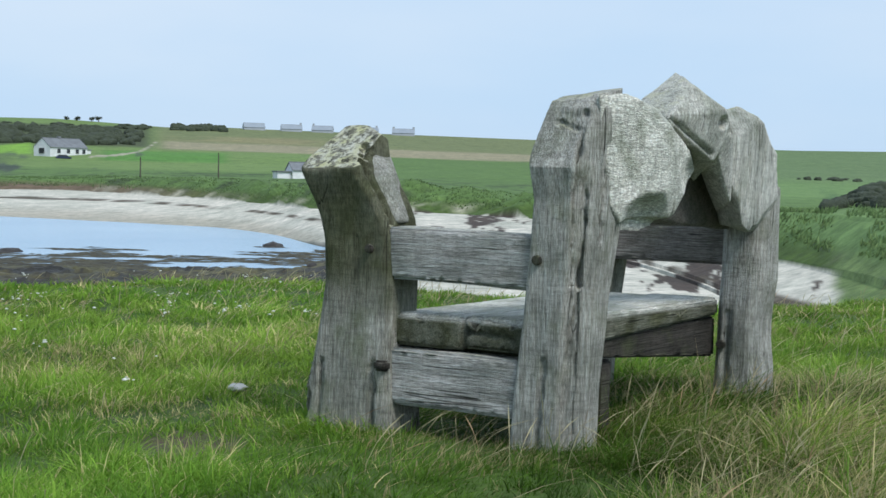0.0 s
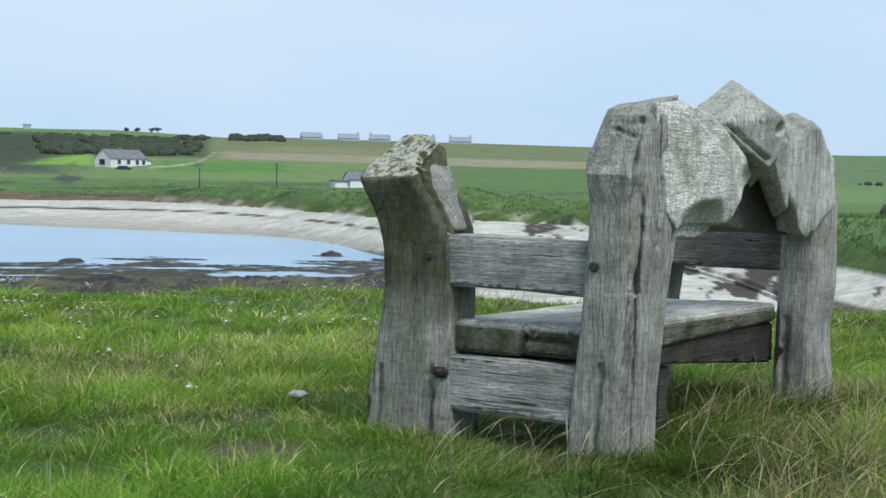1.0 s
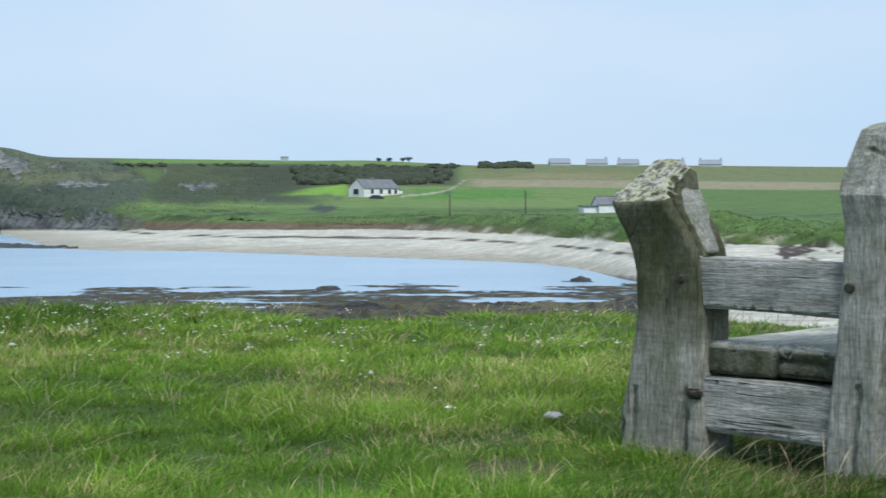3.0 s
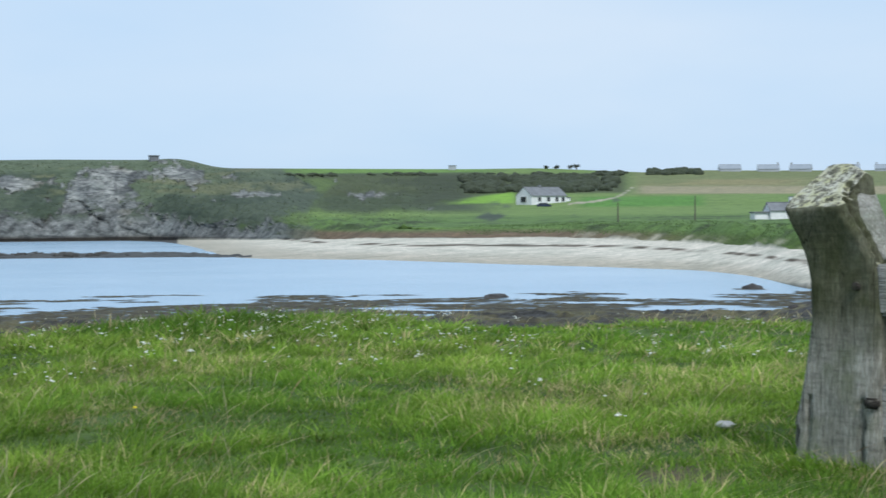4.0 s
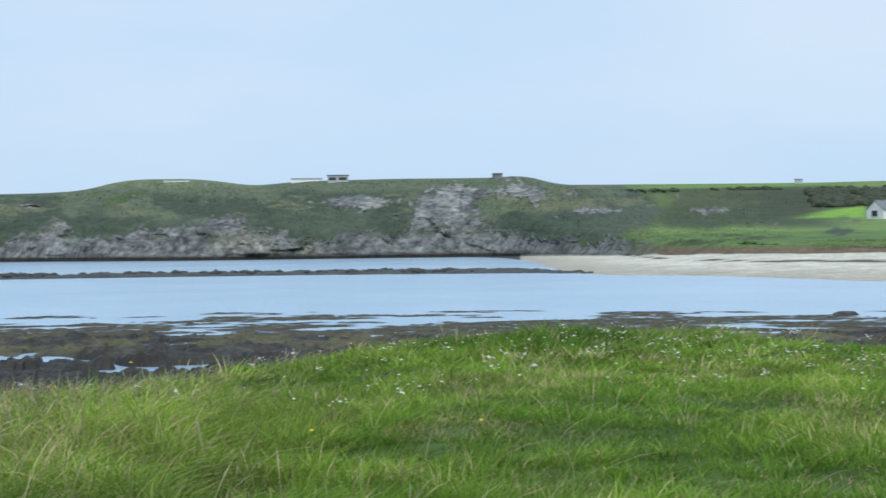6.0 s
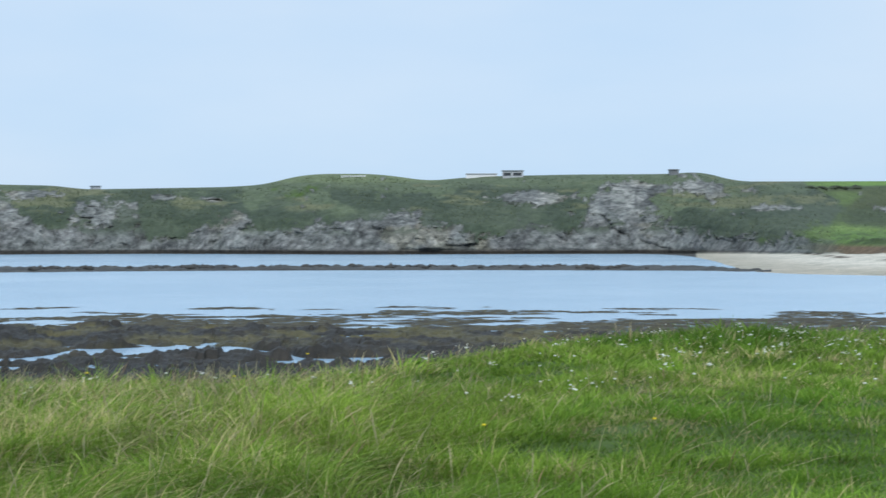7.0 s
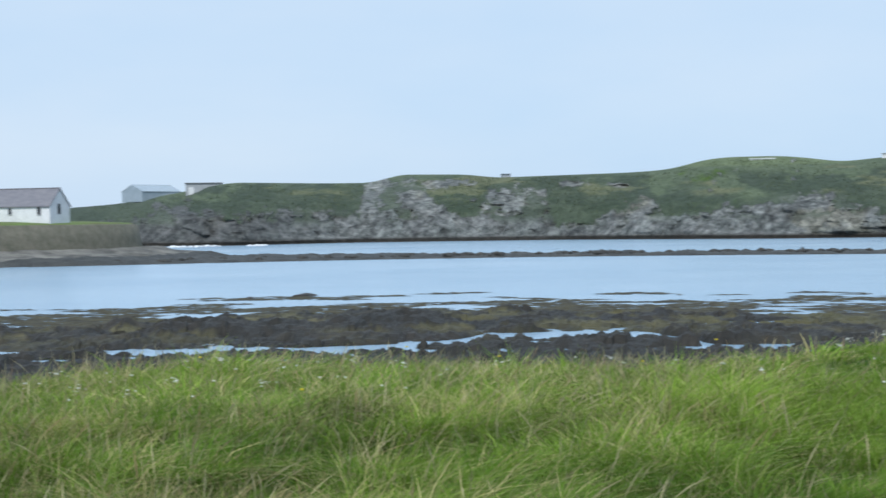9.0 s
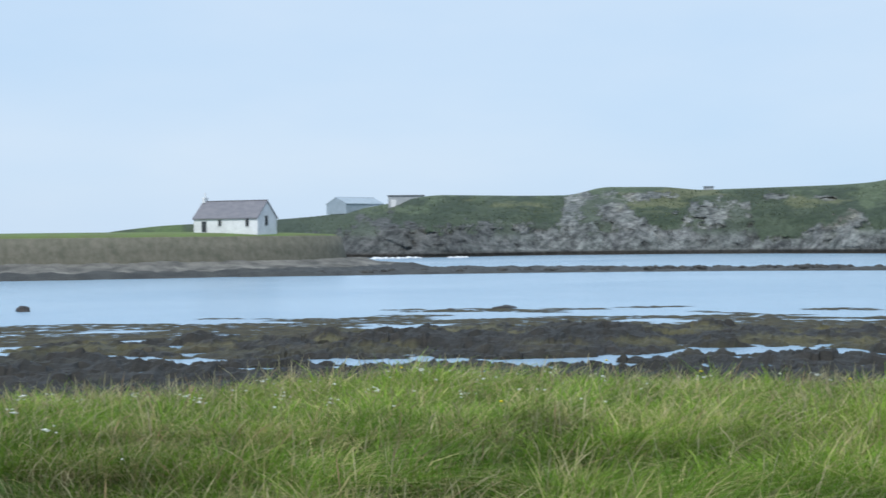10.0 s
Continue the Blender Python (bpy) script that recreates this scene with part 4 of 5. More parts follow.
    groove(bm, (0.45, -0.26, 1.54), (0.52, -0.3, 1.36), 0.03, 0.02, 14)
    groove(bm, (0.64, -0.24, 1.11), (0.66, -0.22, 1.04), 0.02, 0.03, 15)
    hollow(bm, (0.86, -0.24, 1.24), (0.2, 0.1, 0.1), (0.02, 0.035, 0.0))
    weather(bm, 0.007, (0.8, 0.8, 0.5), 20)
    part("back_carving", bm, CARVED, bench, "pale swelling carved lobe grown from the post", True)
    # a pointed fin with sharp planes
    fin = hull([(0.98, -0.08, 1.755), (0.88, -0.17, 1.725), (0.72, -0.14, 1.6), (0.62, -0.2, 1.46), (0.82, -0.25, 1.67), (0.56, -0.24, 1.5), (1.02, -0.34, 1.565), (1.12, -0.33, 1.47), (1.02, -0.28, 1.31), (1.3, -0.22, 1.58), (1.45, -0.1, 1.5), (1.2, -0.1, 1.2), (0.95, -0.05, 1.35), (0.75, 0.0, 1.6), (1.3, 0.02, 1.66)], 0)
    tail = hull([(1.0, -0.29, 1.42), (1.12, -0.33, 1.48), (1.3, -0.27, 1.42), (1.32, -0.25, 1.1), (1.28, -0.22, 1.18), (1.5, -0.1, 1.05), (1.6, -0.1, 1.5), (1.1, -0.1, 1.4), (1.05, -0.2, 1.36)], 0)
    bm = fuse([fin, tail], 0.011, 1)
    hollow(bm, (1.02, -0.36, 1.5), (0.06, 0.08, 0.045), (0.03, 0.06, 0))
    hollow(bm, (1.16, -0.35, 1.47), (0.07, 0.08, 0.04), (0.03, 0.06, 0))
    groove(bm, (0.58, -0.25, 1.5), (0.98, -0.3, 1.34), 0.025, 0.03, 16)
    weather(bm, 0.009, (0.7, 0.7, 0.4), 21)
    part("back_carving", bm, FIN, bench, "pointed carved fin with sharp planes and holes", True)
    # the drooping flap of the far post
    flap = hull([(1.26, -0.2, 1.575), (1.4, -0.22, 1.6), (1.5, -0.2, 1.607), (1.62, -0.25, 1.56), (1.6, -0.27, 1.53), (1.33, -0.28, 1.44), (1.28, -0.22, 1.3), (1.4, -0.27, 1.1), (1.47, -0.26, 0.99), (1.59, -0.25, 0.955), (1.66, -0.25, 0.98), (1.79, -0.22, 0.97), (2.03, -0.25, 1.15), (2.0, -0.25, 1.36), (1.75, -0.25, 1.53),
                 (2.14, -0.12, 1.35), (2.15, -0.12, 0.98), (1.9, 0.04, 1.57), (2.16, 0.04, 1.45), (2.16, 0.04, 0.97), (1.75, 0.0, 0.98), (1.5, 0.0, 1.5)], 0)
    bm = fuse([flap], 0.011, 1)
    groove(bm, (1.98, -0.23, 1.5), (2.06, -0.2, 1.0), 0.05, 0.05, 17)
    groove(bm, (1.5, -0.27, 1.46), (1.52, -0.27, 1.1), 0.02, 0.012, 18)
    groove(bm, (1.75, -0.25, 1.5), (1.74, -0.25, 1.02), 0.02, 0.014, 19)
    hollow(bm, (1.66, -0.3, 0.94), (0.08, 0.1, 0.07), (0, 0.03, 0.04))
    weather(bm, 0.009, (0.9, 0.9, 0.3), 22)
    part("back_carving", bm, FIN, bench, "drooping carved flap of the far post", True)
    # dark hollow behind the carvings, its shade put into the wood colour
    inner = hull([(0.75, -0.05, 1.3), (1.1, -0.06, 1.46), (1.6, -0.06, 1.45), (1.9, -0.02, 1.2), (1.88, -0.02, 0.96), (1.3, -0.05, 0.98), (0.95, -0.06, 1.02), (0.72, -0.06, 1.1), (0.8, 0.12, 1.3), (1.2, 0.14, 1.5), (1.95, 0.12, 1.2), (1.9, 0.12, 0.97), (1.0, 0.12, 1.0)], 0)
    bm = fuse([inner], 0.02, 3)
    weather(bm, 0.012, (0.6, 0.6, 0.35), 24)
    part("back_carving", bm, RAIL_SHADED, bench, "hollow inner side of the carved back, toned dark for shade", True)
    return bench


bench = build_bench()


# ---- buildings and other things in the distance ----
def site(az, el):
    """Distance at which the land first rises to an elevation seen from the bank."""
    col = int(np.argmin(np.abs(LAY[0] - az)))
    r, z = LAY[1][:, col], LAY[2][:, col]
    e = np.degrees(np.arctan2(z - EYE, r))
    k = int(np.argmax((e > el) & (r > 100)))
    return float(r[k]) if k else float(r[np.argmax(np.where(r > 100, e, -90))])


def facing(az, r, z, turn=0.0):
    """A pose whose -y looks back at the bank, turned by some degrees."""
    return Matrix.Translation(place(az, r, z)) @ pose(0, 0, 0, 0, 0, az + turn)


LIME = plain("limewashed_wall", (0.86, 0.87, 0.88), (0.72, 0.73, 0.74), 0.5, 0.85, 0.15)
SLATE = plain("slate_roof", (0.17, 0.17, 0.195), (0.22, 0.215, 0.235), 0.9, 0.7, 0.3, stretch=(1, 1, 3))
SLATE_GREY = plain("grey_slate", (0.20, 0.215, 0.23), (0.14, 0.15, 0.16), 0.6, 0.75, 0.3)
DARK = plain("dark_glass", (0.03, 0.035, 0.04), (0.05, 0.055, 0.06), 2, 0.25, 0.0)
FRAME = plain("grey_frame", (0.55, 0.56, 0.57), None, 2, 0.6, 0.1)
RENDER_GREY = plain("grey_render", (0.46, 0.48, 0.50), (0.36, 0.38, 0.40), 0.4, 0.85, 0.2)
SHEET = plain("metal_sheet", (0.40, 0.47, 0.53), (0.33, 0.4, 0.45), 0.4, 0.5, 0.1)
STONE = plain("rubble_stone", (0.24, 0.225, 0.175), (0.15, 0.15, 0.11), 0.9, 0.9, 0.9, distance=0.3)
LEDGE = plain("shore_rock", (0.26, 0.25, 0.22), (0.09, 0.088, 0.08), 0.25, 0.8, 1.0, distance=0.4)
LEDGE_DARK = plain("weedy_reef", (0.06, 0.06, 0.054), (0.024, 0.024, 0.022), 0.3, 0.7, 0.8, distance=0.2)
WETROCK = plain("wet_dark_rock", (0.05, 0.042, 0.035), (0.025, 0.022, 0.02), 1.5, 0.5, 0.8, distance=0.1)
TURF = plain("short_turf", (0.13, 0.20, 0.05), (0.12, 0.14, 0.05), 0.3, 0.95, 0.4, distance=0.1)
POLE = plain("tarred_pole", (0.10, 0.085, 0.07), None, 2, 0.9, 0.2)


def opening(parent, x, y, z, w, h, side, deep=0.14):
    """A recessed window or door leaf with its frame; side is 'front' (wall faces -y) or 'end' (faces +x)."""
    def lay(x0, x1, d0, d1, z0, z1):
        return box(x + x0, x + x1, y + d0, y + d1, z + z0, z + z1) if side == "front" else box(x - d1, x - d0, y + x0, y + x1, z + z0, z + z1)
    win = part("window" if z > 0.4 else "door", lay(-w / 2, w / 2, -0.02, deep, 0, h), DARK, parent)
    rim = 0.09
    for a in ((-w / 2 - rim, -w / 2, -0.05, deep, 0, h), (w / 2, w / 2 + rim, -0.05, deep, 0, h), (-w / 2 - rim, w / 2 + rim, -0.05, deep, h, h + rim), (-w / 2 - rim, w / 2 + rim, -0.09, deep, -rim, 0)):
        part("frame", lay(*a), FRAME, win)
    return win


def gabled(name, m, label, category, length, width, eave, ridge, walls, roofing, over=0.25, group="", chimneys=()):
    """A house with gables at its x ends."""
    top = thing(name, m, label, category, group)
    hl, hw = length / 2, width / 2
    shell = [(-hw, -1.2), (hw, -1.2), (hw, eave), (0, ridge), (-hw, eave)]
    bm = prism(shell, -hl, hl)
    bmesh.ops.rotate(bm, verts=bm.verts[:], cent=(0, 0, 0), matrix=Matrix.Rotation(radians(-90), 3, "Z"))
    part("wall", bm, walls, top)
    slope = (ridge - eave) / hw
    for side in (-1, 1):
        t = 0.16
        out = [(0, ridge + t), (side * (hw + over), eave - slope * over + t), (side * (hw + over), eave - slope * over), (0, ridge + 0.01)]
        bm = prism(out, -hl - 0.12, hl + 0.12)
        bmesh.ops.rotate(bm, verts=bm.verts[:], cent=(0, 0, 0), matrix=Matrix.Rotation(radians(-90), 3, "Z"))
        part("roof", bm, roofing, top)
    bm = box(-hl - 0.12, hl + 0.12, -0.12, 0.12, ridge + 0.1, ridge + 0.24)
    part("ridge", bm, roofing, top)
    for x in chimneys:
        stack = part("chimney", box(x - 0.45, x + 0.45, -0.4, 0.4, ridge - 0.6, ridge + 1.0, 0.04), walls, top)
        part("cap", box(x - 0.52, x + 0.52, -0.47, 0.47, ridge + 1.0, ridge + 1.12, 0.02), roofing, stack)
    return top


# the little church on its walled island
ISLE_AZ, ISLE_R = 74.5, 250.0
isle_c = place(ISLE_AZ, ISLE_R, 0)


def build_island():
    turn = radians(ISLE_AZ)
    across, out = Vector((math.cos(turn), math.sin(turn), 0)), Vector((-math.sin(turn), math.cos(turn), 0))

    def ring(a, b, z, wobble, seed, n=400):
        pts = []
        for k in range(n):
            t = 2 * math.pi * k / n
            w = 1 + wobble * noise.noise(Vector((math.cos(t) * 3.5 + seed, math.sin(t) * 3.5, seed))) + wobble * 0.5 * noise.noise(Vector((math.cos(t) * 14, math.sin(t) * 14 + seed, 0)))
            zz = z + (0.35 * noise.noise(Vector((math.cos(t) * 12, math.sin(t) * 12, seed * 2))) + 0.3 * noise.noise(Vector((math.cos(t) * 45, math.sin(t) * 45, seed * 2))) if wobble > 0.02 else 0)
            pts.append(isle_c + across * (math.cos(t) * a * w) + out * (math.sin(t) * b * w) + Vector((0, 0, zz)))
        return pts

    def skin(name, rings, material, close):
        bm = bmesh.new()
        loops = [[bm.verts.new(p) for p in r] for r in rings]
        n = len(loops[0])
        for a, b in zip(loops, loops[1:]):
            for k in range(n):
                bm.faces.new((a[k], a[(k + 1) % n], b[(k + 1) % n], b[k]))
        if close:
            bm.faces.new(loops[-1])
        return part(name, bm, material, isle, "", True)

    isle = thing("island", Matrix.Identity(4), "small walled tidal island with a turf top and rock ledge", "island", kind="structure")
    skin("weed_skirt", [ring(58, 47, SEA - 0.8, 0.05, 1), ring(56, 45, SEA + 0.1, 0.06, 2), ring(53.5, 42, SEA + 0.65, 0.07, 2), ring(51, 39.3, SEA + 0.9, 0.06, 3), ring(48, 36, SEA + 0.6, 0.06, 3)], LEDGE_DARK, False)
    skin("rock_ledge", [ring(52, 41, SEA + 0.3, 0.06, 2), ring(51, 39, SEA + 0.8, 0.06, 3), ring(48, 33.5, -2.45, 0.05, 4), ring(45, 30, -1.9, 0.03, 5), ring(40, 26, -1.7, 0.02, 6)], LEDGE, True)
    skin("sea_wall", [ring(42.6, 28.6, -2.2, 0.003, 9), ring(42.2, 28.2, -0.2, 0.003, 9), ring(41.6, 27.6, 1.85, 0.003, 9), ring(41.0, 27.0, 1.9, 0.003, 9)], STONE, True)
    skin("turf_top", [ring(41.3, 27.3, 1.75, 0.012, 9), ring(40.6, 26.7, 2.12, 0.012, 10), ring(34, 21, 2.45, 0.01, 11), ring(18, 11, 2.75, 0.01, 12)], TURF, True)
    return isle


island = build_island()
CH_R = 236.0
church = gabled("church", facing(69.0, CH_R, 2.62, -33), "small limewashed church with a slate roof on a walled island", "church", 11.7, 5.6, 2.15, 4.7, LIME, SLATE, 0.2)
for x, z, w, h in ((-3.9, 0.0, 0.85, 1.65), (-1.0, 0.95, 0.5, 0.85), (4.0, 0.85, 0.55, 1.15)):
    opening(church, x, -2.8, z, w, h, "front")
opening(church, 5.85, -0.3, 0.95, 0.8, 1.45, "end")
cote = part("bellcote", box(-5.8, -5.3, -0.45, 0.45, 4.6, 5.5, 0.05), LIME, church)
part("finial", box(-5.63, -5.47, -0.08, 0.08, 5.45, 6.2, 0.02), LIME, cote)
part("buttress", prism([(-3.4, -0.5), (-2.8, -0.5), (-2.8, 1.7), (-2.95, 1.7)], 1.0, 1.6), LIME, church)

# the cottage with its car
H_R = site(14.4, 0.5)
H_Z = EYE + H_R * math.tan(radians(0.5))
cottage = gabled("cottage", facing(14.4, H_R, H_Z, 40), "white rendered cottage with grey slate roof and dark windows", "house", 13.4 * H_R / 440, 7.0 * H_R / 440, 2.5 * H_R / 440, 4.9 * H_R / 440, LIME, SLATE_GREY, 0.3)
hk = H_R / 440
for x in (-3.6, -0.2, 3.0, 5.4):
    opening(cottage, x * hk, -3.5 * hk, 0.8 * hk, 1.1 * hk, 1.2 * hk, "front")
win = opening(cottage, -6.7 * hk, 0, 0.6 * hk, 2.3 * hk, 1.5 * hk, "end")
annex = part("annex", box(6.72 * hk, 9.6 * hk, -1.8 * hk, 1.8 * hk, -1.0, 1.9 * hk, 0.05), LIME, cottage)
part("annex_roof", box(6.7 * hk, 9.9 * hk, -2.0 * hk, 2.0 * hk, 1.9 * hk, 2.1 * hk, 0.03), SLATE_GREY, annex)
part("chimney", box(-1.2 * hk, -0.3 * hk, -0.4, 0.4, 4.4 * hk, 5.6 * hk, 0.04), SLATE_GREY, cottage)

CAR = plain("dark_blue_paint", (0.03, 0.045, 0.09), None, 1, 0.25, 0.0)
TYRE = plain("tyre", (0.02, 0.02, 0.02), None, 3, 0.8, 0.0)


def build_car(m, label):
    car = thing("car", m, label, "car")
    shape = [(-2.1, 0.35), (2.1, 0.35), (2.15, 0.75), (1.3, 0.92), (0.75, 1.42), (-1.2, 1.45), (-1.95, 0.98), (-2.15, 0.8)]
    bm = prism(shape, -0.85, 0.85)
    bmesh.ops.bevel(bm, geom=bm.edges[:], offset=0.07, segments=2, affect="EDGES")
    part("body", bm, CAR, car)
    glass = prism([(1.05, 0.98), (0.68, 1.36), (-1.1, 1.38), (-1.6, 1.0)], -0.87, 0.87)
    part("side_window", glass, DARK, car)
    for x in (-1.35, 1.35):
        for y in (-0.82, 0.82):
            bm = bmesh.new()
            bmesh.ops.create_cone(bm, cap_ends=True, segments=20, radius1=0.33, radius2=0.33, depth=0.22, matrix=Matrix.Translation((x, y, 0.33)) @ Matrix.Rotation(radians(90), 4, "X"))
            part("wheel", bm, TYRE, car)
    return car


car_r = site(14.3, 0.38)
build_car(facing(14.3, car_r, EYE + car_r * math.tan(radians(0.36)), 8), "dark blue hatchback parked on the drive below a cottage")

# long low house by the dunes
s_r = site(5.4, -0.14)
s_k = s_r / 300
low_house = gabled("cottage", facing(5.3, s_r, EYE + s_r * math.tan(radians(-0.06)), 18), "low white house with blue-grey roof half hidden by dunes", "house", 7.0 * s_k, 4.6 * s_k, 1.3 * s_k, 2.7 * s_k, LIME, SLATE_GREY, 0.2, chimneys=(1.5 * s_k,))
wing = part("wing", box(-6.4 * s_k, -3.52 * s_k, -1.6 * s_k, 1.6 * s_k, -1.0, 0.85 * s_k, 0.05), LIME, low_house)
part("wing_roof", box(-6.6 * s_k, -3.45 * s_k, -1.9 * s_k, 1.9 * s_k, 0.85 * s_k, 1.1 * s_k, 0.03), SLATE_GREY, wing)

# farmhouses on the ridge, distance haze put into their pale bluish colours
FAR_WALL = plain("pale_grey_render", (0.44, 0.47, 0.51), (0.38, 0.41, 0.45), 0.3, 0.9, 0.1)
FAR_ROOF = plain("haze_pale_slate", (0.30, 0.34, 0.38), (0.26, 0.30, 0.34), 0.3, 0.8, 0.1)
for az, w, ch, deg in ((7.3, 10, (), 8), (5.88, 10, (4.4,), 4), (4.7, 10, (-4.4,), -6), (3.05, 12, (5.2,), 5), (1.62, 11, (-4.8, 5.0), 0)):
    r = site(az, 9) - 6
    z = ground_z(az, r) - 1.3
    farm = gabled("farmhouse", facing(az, r, z, deg), "distant grey rendered farmhouse with slate roof on the ridge", "house", w, 6.5, 2.3, 4.3, FAR_WALL, FAR_ROOF, 0.2, "farmhouses on the ridge", ch)

# sheds behind the headland, hut and cabin on the cliff top
shed_r = site(64.4, 9) - 12
barn = gabled("barn", facing(64.4, shed_r, ground_z(64.4, shed_r) - 0.3, 38), "large pale metal barn with shallow blue-grey roof", "barn", 21, 14, 3.2, 6.0, SHEET, SHEET, 0.3)
part("lean_to", box(3, 9.4, -9.0, -6.52, -1.0, 2.1, 0.05), RENDER_GREY, barn)
store = thing("store", facing(62.45, site(62.45, 9) - 6, ground_z(62.45, site(62.45, 9) - 6) - 2.4, 0), "flat-roofed grey concrete store above the cliff", "shed")
part("wall", box(-6.5, 6.5, -3, 3, -1.5, 4.2, 0.05), RENDER_GREY, store)
part("roof", box(-6.8, 6.8, -3.3, 3.3, 4.2, 4.55, 0.04), SLATE_GREY, store)
part("doorway", box(-5.6, -3.6, -3.04, -2.8, -0.5, 2.9, 0.02), LIME, store)


def cliff_hut(name, az, dr, w, d, h, walls, roofing, label, turn=0, sink=0.4, panes=()):
    r = site(az, 9) + dr
    hut = thing(name, facing(az, r, ground_z(az, r) - sink, turn), label, "hut")
    part("wall", box(-w / 2, w / 2, -d / 2, d / 2, -1, h, 0.03), walls, hut)
    part("roof", box(-w / 2 - 0.15, w / 2 + 0.15, -d / 2 - 0.2, d / 2 + 0.2, h, h + 0.25, 0.03), roofing, hut)
    for x, pw, z0, z1 in panes:
        part("window", box(x - pw / 2, x + pw / 2, -d / 2 - 0.03, -d / 2 + 0.1, z0, z1), DARK, hut)
    return hut


cliff_hut("lookout_cabin", 35.2, -2, 6.4, 4, 2.1, RENDER_GREY, SLATE_GREY, "small grey flat-roofed lookout cabin with wide windows", 0, 0.5, ((-1.7, 2.2, 0.7, 1.6), (1.4, 2.5, 0.7, 1.6)))
cliff_hut("garden_wall", 36.4, -1, 9.5, 0.6, 1.1, LIME, RENDER_GREY, "long low whitewashed wall on the cliff top", 4, 0.3)
cliff_hut("stone_hut", 29.1, -3, 2.6, 2.2, 1.9, SLATE_GREY, SLATE_GREY, "small dark stone hut on a crag", 12, 0.6)
cliff_hut("stone_hut", 50.96, 4, 2.6, 2.4, 1.5, FAR_WALL, FAR_ROOF, "small grey hut on the far headland", 20, 0.5)
cliff_hut("stone_hut", 17.8, -4, 3.6, 3, 2.2, FAR_WALL, FAR_ROOF, "lone grey hut on the field skyline", 0, 0.4)
cliff_hut("roof_sheet", 41.3, -8, 7.5, 1.2, 0.3, LIME, LIME, "low white sheeted roof sunk in the mound", 0, 0.15)


def build_pole(az, el, height):
    r = site(az, el)
    top = thing("telegraph_pole", facing(az, r, ground_z(az, r) - 0.3, 0), "dark wooden telegraph pole standing in a green field", "pole", "telegraph poles")
    bm = bmesh.new()
    bmesh.ops.create_cone(bm, cap_ends=True, segments=10, radius1=0.12, radius2=0.09, depth=height, matrix=Matrix.Translation((0, 0, height / 2)))
    part("shaft", bm, POLE, top)


p_r = site(8.6, -0.2)
build_pole(8.6, -0.2, p_r * math.tan(radians(1.03)))
build_pole(11.5, -0.26, site(11.5, -0.26) * math.tan(radians(0.84)))


# rocks in the bay, a stone in the turf
def boulder(name, at, size, material, label, seed, rounds=3, group=""):
    bm = bmesh.new()
    bmesh.ops.create_icosphere(bm, subdivisions=rounds, radius=1.0)
    for v in bm.verts:
        d = 1 + 0.3 * noise.noise(v.co * 1.4 + Vector((seed, 0, 0))) + 0.16 * noise.noise(v.co * 4 + Vector((0, seed, 0)))
        v.co = Vector((v.co.x * size[0] * d, v.co.y * size[1] * d, v.co.z * size[2] * d))
    ob = part(name, bm, material, None, "", True)
    ob.matrix_world = Matrix.Translation(at) @ pose(0, 0, 0, 0, 0, seed * 37)
    return tagged(ob, label, "rock", group)


for az, el, size, seed in ((6.5, -2.76, (0.75, 0.6, 0.35), 1), (16.2, -3.08, (1.0, 0.6, 0.3), 2), (58.8, -2.7, (1.2, 0.5, 0.22), 3), (60.9, -2.74, (0.5, 0.3, 0.12), 4), (76.9, -2.52, (0.7, 0.5, 0.42), 5), (5.0, -3.6, (0.4, 0.3, 0.35), 6)):
    r = (EYE - SEA) / math.tan(radians(-el))
    boulder("rock", place(az, r, SEA), size, WETROCK, "dark seaweed-covered rock breaking the calm water", seed, 3, "rocks in the bay")
PALE = plain("pale_stone", (0.5, 0.5, 0.48), (0.36, 0.36, 0.34), 6, 0.9, 0.4)
st_r = EYE / math.tan(radians(8.3))
boulder("stone", place(7.75, st_r, 0.03), (0.07, 0.05, 0.02), PALE, "flat pale stone lying in the turf", 8)
boulder("stone", place(-15.6, 60, -2.2), (0.6, 0.4, 0.3), PALE, "pale boulder at the edge of the sand", 9)
boulder("stone", place(-14.6, 58, -2.2), (0.4, 0.3, 0.22), PALE, "pale boulder at the edge of the sand", 10)


# the low reef that joins island and beach
def build_reef():
    verts, faces = [], []
    azs = np.arange(25.5, 69, 0.06)
    prof = np.linspace(-1, 1, 15)
    for a in azs:
        near = np.interp(a, [25.5, 28, 36, 48, 58, 66, 69], [196, 201, 207, 212, 211, 207, 207])
        wide = np.interp(a, [25.5, 28, 36, 44, 56, 66, 69], [6, 24, 15, 11, 26, 26, 20])
        for s in prof:
            r = near + wide * (s + 1) / 2
            arc = math.radians(a) * 210
            n = noise.noise(Vector((arc * 0.35, r * 0.25, 3))) + 0.7 * noise.noise(Vector((arc * 1.1, r * 0.7, 9)))
            tall = np.interp(a, [25.5, 29, 46, 52, 62, 69], [0.15, 0.35, 0.45, 0.4, 0.75, 0.9])
            z = SEA - 0.25 + (tall + 0.25) * max(0, 1 - s * s) ** 0.5 + n * 0.42 * (1 - abs(s)) ** 0.4
            verts.append(place(a, r, z))
    n = len(prof)
    for i in range(len(azs) - 1):
        for j in range(n - 1):
            faces.append((i * n + j, (i + 1) * n + j, (i + 1) * n + j + 1, i * n + j + 1))
    return tagged(new("reef", mesh_from("reef", verts, faces, LEDGE_DARK)), "low dark weedy reef across the bay", "rock", kind="structure")


